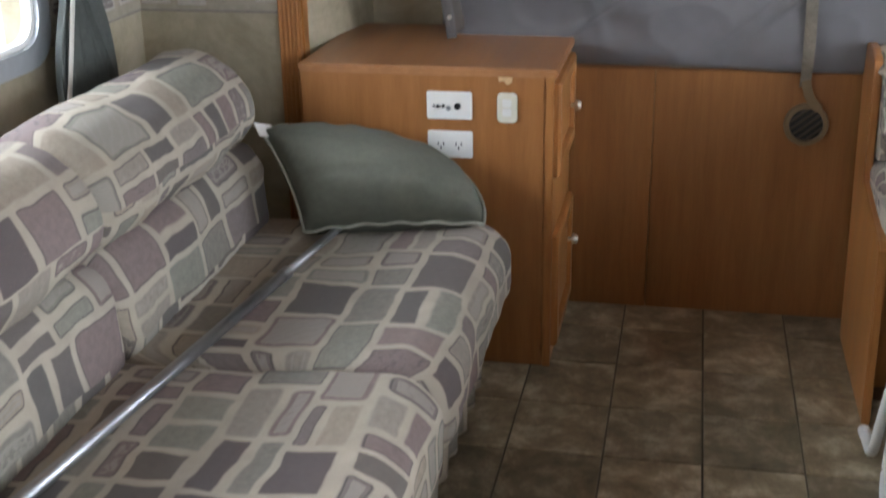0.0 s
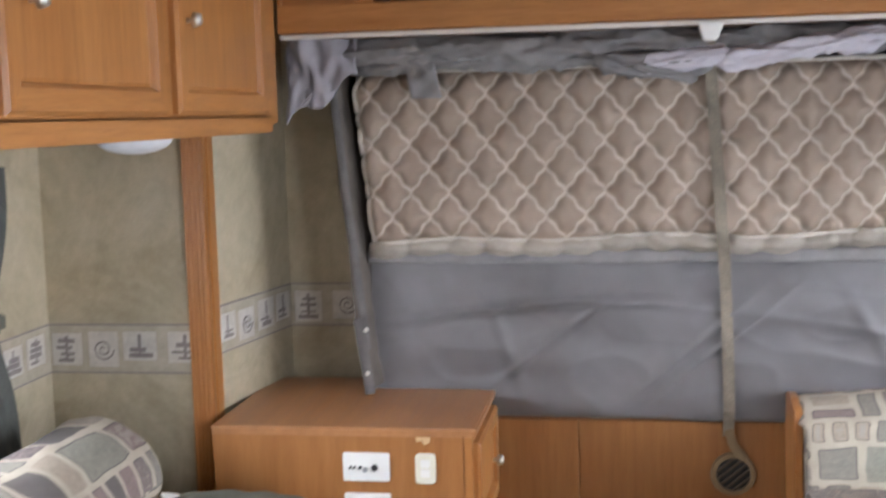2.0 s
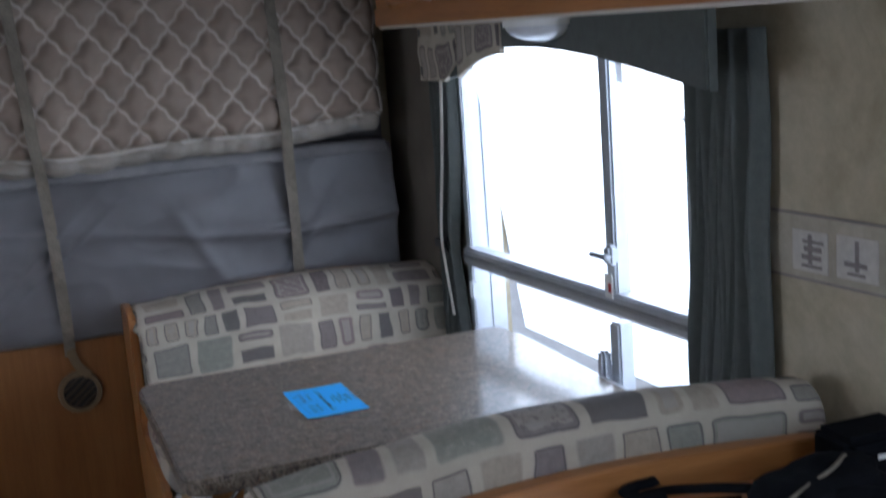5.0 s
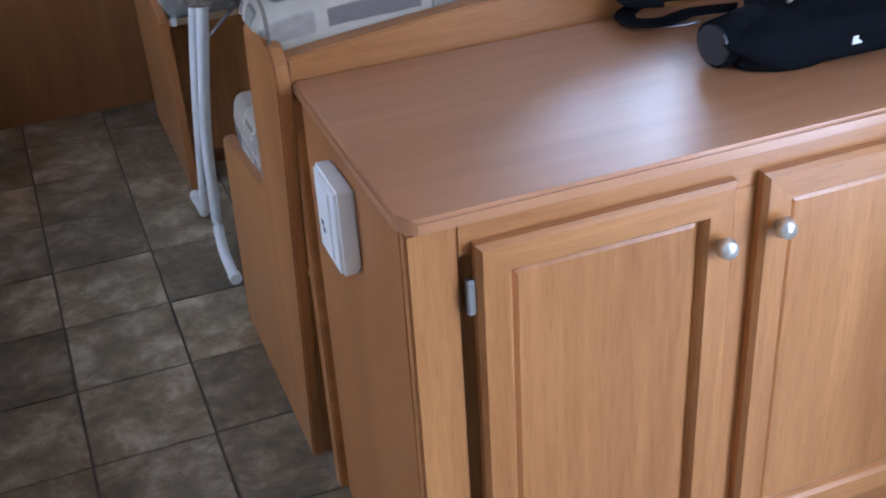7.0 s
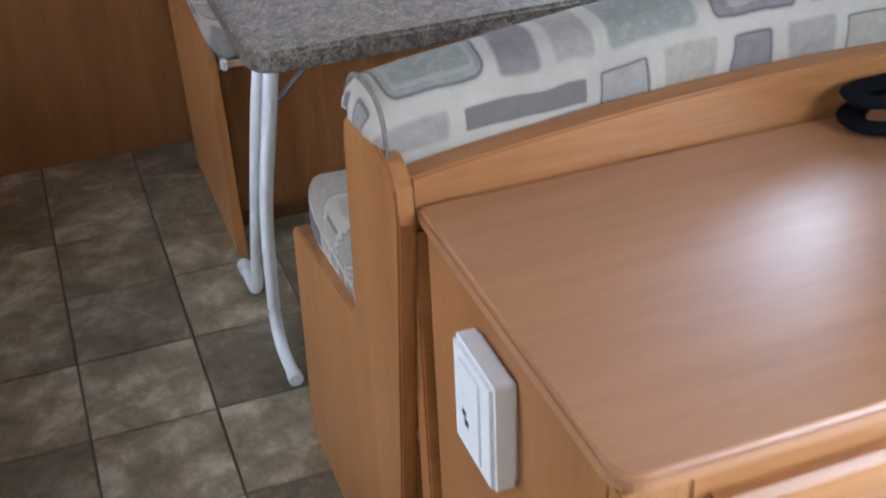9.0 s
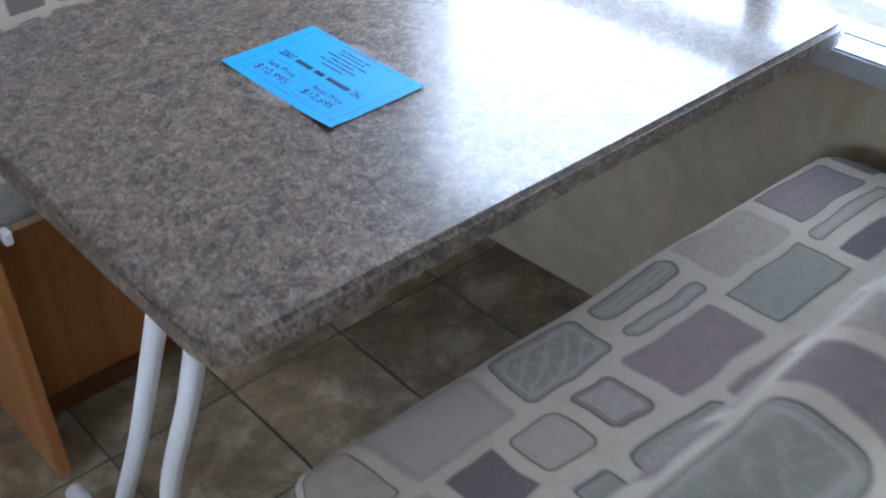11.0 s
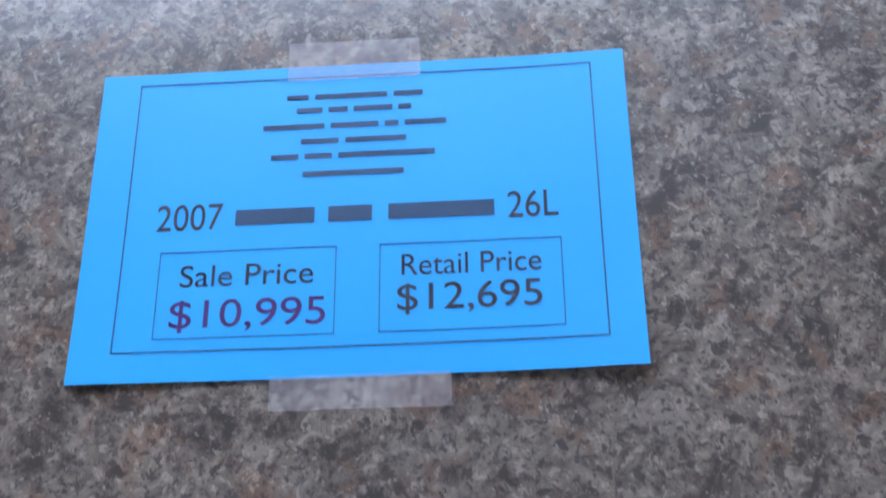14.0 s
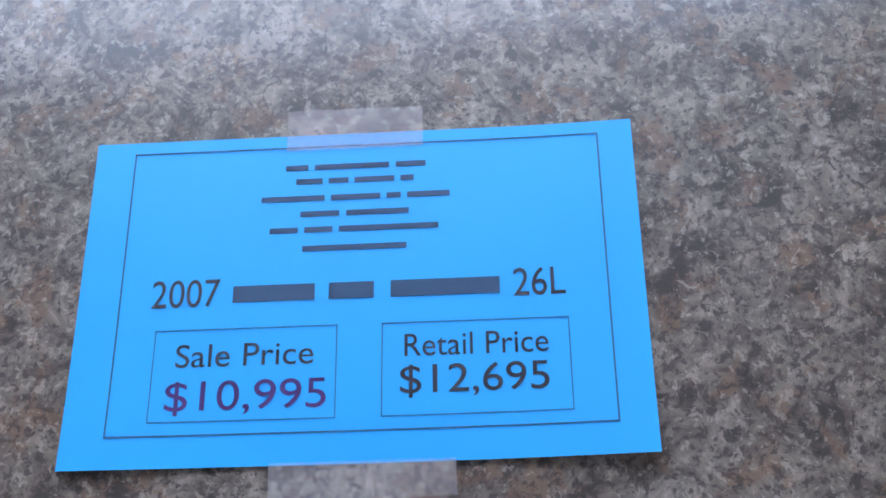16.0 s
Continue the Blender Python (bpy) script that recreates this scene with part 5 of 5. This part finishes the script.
part("return_board", bm_box(-0.945, -0.833, 2.48, 2.499, 1.426, 1.562, 0.004), sage_dark, val)

# ---- dinette booths ----
PROFILE = [(1.500, 0.0), (1.382, 0.77), (1.388, 0.812), (1.410, 0.832), (1.45, 0.840), (1.50, 0.837), (1.55, 0.826), (1.574, 0.816), (1.583, 0.79), (1.594, 0.66), (1.605, 0.525), (1.625, 0.508), (1.80, 0.482), (1.95, 0.462), (1.975, 0.445), (2.015, 0.0)]


def booth(name, mirror, label):
    f = (lambda y: 4.665 - y) if mirror else (lambda y: y)
    b = thing(name, (1.45, f(1.7), 0), label, "dinette seat", "dinette seats")

    def mbox(x0, x1, y0, y1, z0, z1, bv=0.0):
        y0, y1 = sorted((f(y0), f(y1)))
        return bm_box(x0, x1, y0, y1, z0, z1, bv)

    part("side_panel", bm_prism([(f(y), z) for y, z in PROFILE], 0, 1.0, 1.022, 0.003), oak_z, b)
    arch = [(1.022, 0.0), (2.0 if not mirror else 1.93, 0.0), (2.0 if not mirror else 1.93, 0.81), (1.93, 0.828)] + [(1.93 - 0.9 * k / 20, 0.820 + 0.008 * (1 - k / 20) + 0.028 * math.sin(math.pi * k / 20)) for k in range(1, 20)] + [(1.022, 0.818)]
    y0, y1 = sorted((f(1.395), f(1.43)))
    part("back_panel", bm_prism(arch, 1, y0, y1, 0.003), oak_x, b, "arched oak back panel")
    part("seat_board", mbox(1.022, 1.925, 1.43, 1.95, 0.425, 0.442, 0.002), pale_edge, b, "pale seat board edge")
    part("front_board", mbox(1.022, 1.925, 1.845, 1.862, 0.0, 0.425, 0.002), oak_z, b, "plain oak seat front")
    prof = round_poly([(f(1.47), 0.445), (f(1.975), 0.445), (f(1.99), 0.50), (f(1.96), 0.545), (f(1.6), 0.56), (f(1.47), 0.55)], 0.03, 5)
    part("seat_cushion", bm_cushion(prof, 1.014, 1.91 if mirror else 1.95, lambda a, c, s: (s, a, c), 0.035, 26, 0.008, 21.0 if mirror else 25.0), patch, b)
    k = 0.065 if mirror else 0.0
    prof = round_poly([(f(1.435), 0.56), (f(1.58 + k), 0.56), (f(1.60 + k), 0.62), (f(1.575 + k * 0.7), 0.87), (f(1.53), 0.935), (f(1.455), 0.938), (f(1.428), 0.89), (f(1.432), 0.80)], 0.04, 6)

    def lean(a, c, s):
        rise = math.sin(math.pi * min(1, max(0, (s - 0.95) / 1.1)))
        arch_up = -0.108 + 0.034 * rise if mirror else -0.050 + 0.052 * rise
        over = min(1.0, max(0.0, (c - 0.855) / 0.03))
        s = max(s, 1.026 - 0.038 * over)
        return (s, a, c + arch_up * max(0, (c - 0.6) / 0.34))

    part("back_cushion", bm_cushion(prof, 1.008 if mirror else 0.988, 1.915 if mirror else 1.985, lean, 0.028, 30, 0.007, 31.4 if mirror else 35.2), patch, b)
    if not mirror:
        welt = [(1.006, f(y), z) for y, z in ((1.425, 0.815), (1.424, 0.85), (1.432, 0.875), (1.455, 0.89), (1.50, 0.892), (1.54, 0.882), (1.572, 0.85))]
        part("welt", bm_tube(smooth_path(welt, 5), 0.003, 8), strap_cloth, b, "corded seam at the cushion end", True)
    part("floor_cleat", mbox(1.022, 1.9, 1.86, 1.88, 0.0, 0.03, 0.002), oak_shaded, b)
    return b


booth("dinette_booth", False, "oak dinette booth with patchwork cushions beside low cabinet")
far = booth("dinette_booth", True, "oak dinette booth with patchwork cushions beneath folded bunk")
part("bracket", bm_box(1.026, 1.038, 2.66, 2.68, 0.443, 0.465, 0.002), white_plastic, far, "small white bracket on the seat edge")

# ---- table ----
TZ = 0.757
table = thing("dinette_table", (1.43, 2.3, 0), "grey-brown speckled laminate dinette table on white legs", "table")
slab = round_poly([(0.962, 1.945), (1.905, 1.945), (1.905, 2.652), (0.962, 2.652)], 0.05, 8)
part("tabletop", bm_prism(slab, 2, TZ - 0.034, TZ, 0.006, seg=3), granite, table)
part("under_frame", bm_box(1.0, 1.86, 2.0, 2.6, TZ - 0.05, TZ - 0.0345, 0.003), oak_shaded, table)
for name, pts in (("leg", [(1.02, 2.07, 0.71), (1.008, 2.12, 0.55), (1.0, 2.20, 0.36), (1.0, 2.255, 0.16), (1.0, 2.262, 0.075), (1.001, 2.235, 0.03), (1.003, 2.19, 0.016), (1.004, 2.155, 0.014)]),
                  ("leg", [(1.02, 2.14, 0.71), (1.008, 2.19, 0.57), (1.0, 2.265, 0.39), (1.0, 2.40, 0.14), (1.0, 2.435, 0.065), (1.0, 2.475, 0.025), (1.0, 2.53, 0.016), (1.0, 2.585, 0.014)])):
    lg = part(name, bm_tube(smooth_path(pts, 6), 0.0125, 12), white_tube, table, "white bent tube leg", True)
    a, b = Vector(pts[-2]), Vector(pts[-1])
    part("rubber_foot", bm_cyl(b + (a - b) * 0.35, b + (b - a) * 0.25, 0.0145, n=14), white_plastic, lg)
part("brace", bm_tube([(1.15, 2.12, 0.715), (1.02, 2.13, 0.59)], 0.008, 8, flat=0.4), dark_steel, table, "dull steel folding brace")
part("brace", bm_tube([(1.62, 2.05, 0.715), (1.70, 2.10, 0.66)], 0.008, 8, flat=0.4), steel, table, "dull steel folding brace")
part("wall_ledge", bm_box(1.906, 1.929, 2.0, 2.6, TZ - 0.05, TZ - 0.012, 0.003), alu, table, "aluminium wall ledge")

# blue price card taped on the table
CARD = Matrix.Translation((1.2524, 2.3901, TZ)) @ Matrix.Rotation(radians(-89.3), 4, "Z")
CARD_W, CARD_H = 0.2159, 0.1365


def card_at(a, b, c):
    """A point of the card: its loose lower and end edges curl up a little from the table."""
    u, v = a / CARD_W, b / CARD_H
    low_edge = 0.0018 * max(0.0, 1 - v * 2.2) ** 2 * min(1.0, abs(u - 0.5) * 2.2) ** 1.5
    end_edge = 0.0018 * max(0.0, (u - 0.72) / 0.28) ** 2
    return CARD @ Vector((a, b, c + low_edge + end_edge))


def on_card(x0, x1, y0, y1, z0, z1):
    return moved(bm_box(x0, x1, y0, y1, z0, z1), card_at)


card = thing("price_card", CARD @ Vector((CARD_W / 2, CARD_H / 2, 0)), "bright blue paper price card taped on table", "price card")


def card_sheet(u, v):
    return card_at(u * CARD_W, v * CARD_H, 0.0006)


part("sheet", bm_sheet(card_sheet, 40, 30), paper, card)
ZI0, ZI1 = 0.00072, 0.0008


def outline(x0, x1, y0, y1, w, mat_, nm):
    b = bmesh.new()
    for p, q in ((k / 16, (k + 1) / 16) for k in range(16)):
        xa, xb, ya, yb = x0 + (x1 - x0) * p, x0 + (x1 - x0) * q, y0 + (y1 - y0) * p, y0 + (y1 - y0) * q
        for r in ((xa, xb, y0, y0 + w), (xa, xb, y1 - w, y1), (x0, x0 + w, ya, yb), (x1 - w, x1, ya, yb)):
            bm_box(*r, ZI0, ZI1, bm=b)
    part(nm, moved(b, card_at), mat_, card)


outline(0.016, 0.2026, 0.0118, 0.1312, 0.0006, ink_line, "printed_border")
outline(0.0313, 0.1005, 0.0171, 0.0535, 0.00035, ink_line, "printed_box")
outline(0.1172, 0.1868, 0.0170, 0.0534, 0.00035, ink_line, "printed_box")


def lettering(text, x0, x1, base, height, material, name="lettering"):
    cu = bpy.data.curves.new("letters", "FONT")
    cu.body, cu.size, cu.extrude = text, 1.0, 0.0
    tmp = bpy.data.objects.new("letters", cu)
    me = bpy.data.meshes.new_from_object(tmp)
    bm = bmesh.new()
    bm.from_mesh(me)
    bpy.data.objects.remove(tmp), bpy.data.meshes.remove(me), bpy.data.curves.remove(cu)
    lo, hi = min(v.co.x for v in bm.verts), max(v.co.x for v in bm.verts)
    k = height / 0.70
    for v in bm.verts:
        v.co = card_at(x0 + (v.co.x - lo) / (hi - lo) * (x1 - x0), base + v.co.y * k, ZI1)
    part(name, bm, material, card)


lettering("2007", 0.0286, 0.0549, 0.0628, 0.0115, ink_mat)
lettering("26L", 0.1669, 0.1863, 0.0625, 0.0115, ink_mat)
lettering("Sale Price", 0.0400, 0.0918, 0.0384, 0.0092, ink_mat)
lettering("$10,995", 0.0372, 0.0969, 0.0215, 0.0115, ink_purple)
lettering("Retail Price", 0.1257, 0.1788, 0.0399, 0.0090, ink_mat)
lettering("$12,695", 0.1241, 0.1785, 0.0256, 0.0110, ink_mat)
# words that stay unlettered are plain bars
for x0, x1 in ((0.060, 0.0914), (0.0968, 0.114), (0.1204, 0.1617)):
    part("name_bar", on_card(x0, x1, 0.0640, 0.0708, ZI0, ZI1), ink_grey, card)
ADDRESS = (
    (0.0781, 0.134, 0.1197, (3, 10, 4)),
    (0.0824, 0.1293, 0.1134, (4, 3, 6, 2)),
    (0.0689, 0.1434, 0.1058, (9, 7, 2, 6)),
    (0.0846, 0.1273, 0.0988, (5, 8)),
    (0.0728, 0.1388, 0.0919, (4, 4, 14)),
    (0.0859, 0.1264, 0.0838, (14,)),
)
for x0, x1, yb, words in ADDRESS:
    step = (x1 - x0) / (sum(words) + 0.9 * (len(words) - 1))
    x = x0
    for n in words:
        part("address_bar", on_card(x, x + n * step, yb + 0.0006, yb + 0.0030, ZI0, ZI1), ink_grey, card)
        x += (n + 0.9) * step
part("tape", on_card(0.078, 0.133, 0.1293, 0.148, 0.0010, 0.0012), tape_mat, card, "strip of clear tape")
part("tape", on_card(0.0773, 0.1442, -0.0125, 0.0008, 0.0010, 0.0012), tape_mat, card, "strip of clear tape")

# ---- low cabinet behind the booth ----
LX0, LX1, LY0, LY1, LZ = 1.033, 2.038, 0.938, 1.384, 0.785
low = thing("low_cabinet", (1.48, 1.16, 0), "honey oak low cabinet with wood-laminate top", "cabinet")
part("body", bm_box(LX0, LX1, LY0 + 0.02, LY1, 0.0, LZ - 0.022, 0.002), ply_z, low)
part("corner_strip", bm_prism([(1.503, 0.0), (1.53, 0.0), (1.413, LZ - 0.03), (1.387, LZ - 0.03)], 0, 1.0225, LX0 + 0.06, 0.002), ply_z, low)
topoly = [(LX1, LY0 - 0.012), (LX1, LY1 + 0.009), (LX0 - 0.008, LY1 + 0.009)] + [(LX0 - 0.008 + 0.03 * (1 - math.cos(a)), LY0 - 0.012 + 0.03 * (1 - math.sin(a))) for a in (math.pi / 2 * k / 6 for k in range(7))]
part("top", bm_prism(topoly, 2, LZ - 0.022, LZ, 0.005, seg=3), top_x, low, "smooth reddish wood-laminate top")
part("stile", bm_box(LX0, LX0 + 0.065, LY0, LY0 + 0.02, 0.0, LZ - 0.022, 0.003), oak_z, low)
part("stile", bm_box(1.47, 1.525, LY0, LY0 + 0.02, 0.08, LZ - 0.07, 0.002), oak_z, low)
part("stile", bm_box(LX1 - 0.04, LX1, LY0, LY0 + 0.02, 0.0, LZ - 0.022, 0.003), oak_z, low)
part("rail", bm_box(LX0 + 0.065, LX1 - 0.04, LY0 + 0.001, LY0 + 0.02, LZ - 0.07, LZ - 0.022, 0.002), oak_x, low)
part("rail", bm_box(LX0 + 0.065, LX1 - 0.04, LY0 + 0.001, LY0 + 0.02, 0.0, 0.09, 0.002), oak_x, low)
d = door_front(low, lambda u, v, dd: (1.115 + u, LY0 - dd, 0.10 + v), 0.36, 0.635, 0.05, knob=(0.336, 0.553))
for z in (0.637, 0.17):
    part("hinge", bm_box(1.103, 1.1145, LY0 - 0.012, LY0, z, z + 0.05, 0.002), steel, d, "small metal hinge")
d = door_front(low, lambda u, v, dd: (1.514 + u, LY0 - dd, 0.10 + v), 0.44, 0.635, 0.05, knob=(0.024, 0.560))
alarm = thing("gas_alarm", (1.03, 1.22, 0.58), "white plastic gas alarm box on cabinet side", "alarm")
part("case", bm_prism(round_poly([(1.135, 0.600), (1.236, 0.600), (1.236, 0.730), (1.135, 0.730)], 0.006, 3), 0, 1.004, 1.0325, 0.009), white_plastic, alarm)
part("front_ridge", bm_box(1.0015, 1.0045, 1.162, 1.212, 0.614, 0.716, 0.001), white_plastic, alarm)
part("label_mark", bm_box(1.0005, 1.0017, 1.190, 1.198, 0.643, 0.650), black_plastic, alarm)
part("label_mark", bm_box(1.0005, 1.0017, 1.196, 1.204, 0.653, 0.659), black_plastic, alarm)

# black camera bag with its strap
bag = thing("camera_bag", (1.75, 1.25, LZ), "soft black nylon camera bag with strap on cabinet", "bag")


def soft_block(c, s, turn, wob, seed, power=3.2):
    bm = bmesh.new()
    bmesh.ops.create_icosphere(bm, subdivisions=4, radius=1.0)
    for v in bm.verts:
        n = v.co.copy()
        r = (abs(n.x) ** power + abs(n.y) ** power + abs(n.z) ** power) ** (-1 / power)
        p = n * r * (1 + wob * noise.noise(n * 2.2 + Vector((seed, 0, 0))) + wob * 0.5 * noise.noise(n * 6 + Vector((seed, 2, 0))))
        v.co = Vector((p.x * s[0], p.y * s[1], p.z * s[2]))
    bmesh.ops.transform(bm, matrix=Matrix.Translation(c) @ Matrix.Rotation(radians(turn), 4, "Z"), verts=bm.verts[:])
    for v in bm.verts:
        v.co.z = max(v.co.z, LZ + 0.001)
    return bm


part("body", soft_block((1.735, 1.135, LZ + 0.03), (0.150, 0.062, 0.038), -2, 0.14, 1.0), black_cloth, bag, "", True)
part("flap", soft_block((1.79, 1.215, LZ + 0.036), (0.125, 0.068, 0.042), 22, 0.2, 4.0), black_cloth, bag, "", True)
part("lens_tube", bm_cyl((1.655, 1.165, LZ + 0.037), (1.572, 1.145, LZ + 0.036), 0.037, 0.034, 24), black_cloth, bag, "", True)
part("lens_end", bm_cyl((1.573, 1.1452, LZ + 0.036), (1.567, 1.1437, LZ + 0.036), 0.030, 0.028, 24), black_plastic, bag)
part("box", bm_box(1.885, 2.025, 1.265, 1.36, LZ + 0.001, LZ + 0.085, 0.012), black_cloth, bag, "black boxy camcorder case")
part("badge", bm_box(1.94, 1.96, 1.2635, 1.2655, LZ + 0.045, LZ + 0.053), white_plastic, bag, "small pale maker badge")
part("small_label", moved(bm_box(-0.018, 0.018, -0.001, 0.001, -0.006, 0.006), lambda a, b, c: (1.765 + a, 1.072 + b + a * 0.1, LZ + 0.034 + c)), white_plastic, bag, "small pale sewn label")
zip_line = [(1.70, 1.16, LZ + 0.070), (1.74, 1.175, LZ + 0.076), (1.80, 1.20, LZ + 0.080), (1.86, 1.245, LZ + 0.076)]
part("zip", bm_tube(smooth_path(zip_line, 5), 0.004, 8, flat=0.6), strap_cloth, bag, "grey zip across the top", True)
loop = [(1.70, 1.26, LZ + 0.05), (1.66, 1.30, LZ + 0.045), (1.60, 1.36, LZ + 0.03), (1.555, 1.365, LZ + 0.014), (1.55, 1.335, LZ + 0.010), (1.59, 1.315, LZ + 0.010), (1.64, 1.31, LZ + 0.018), (1.69, 1.27, LZ + 0.03)]
part("strap", bm_tube(smooth_path(loop, 6), 0.017, 10, flat=0.28), black_cloth, bag, "", True)
loop2 = [(x + 0.004, y + 0.006, LZ + 0.034 + 0.4 * (z - LZ)) for x, y, z in loop[2:6]]
part("strap_pad", bm_tube(smooth_path(loop2, 5), 0.016, 10, flat=0.3), black_cloth, bag, "", True)
# the strap's glint, added as a thin steel strip
part("strap_shine", bm_tube(smooth_path([(1.56, 1.334, LZ + 0.005), (1.60, 1.306, LZ + 0.005), (1.645, 1.30, LZ + 0.006)], 5), 0.006, 8, flat=0.4), steel, bag, "pale strip standing for the shine on the strap", True)

# ---- floor tiles ----
TPX, TPY, G = 0.233, 0.2475, 0.005
floor_ob = bpy.data.objects["floor"]


def tile_mesh(w, h):
    b = bm_box(0, w, 0, h, -0.004, 0.0, 0.0012, 1)
    me = bpy.data.meshes.new("tile")
    b.to_mesh(me)
    b.free()
    me.materials.append(tile_mat)
    return me


tile_me = tile_mesh(TPX - G, TPY - G)
for i in range(-3, 6):
    for j in range(-13, 5):
        ob = new("tile", tile_me)
        ob.location = (0.616 + i * TPX + G / 2, 2.388 + j * TPY + G / 2, 0.0)
        ob.parent = floor_ob
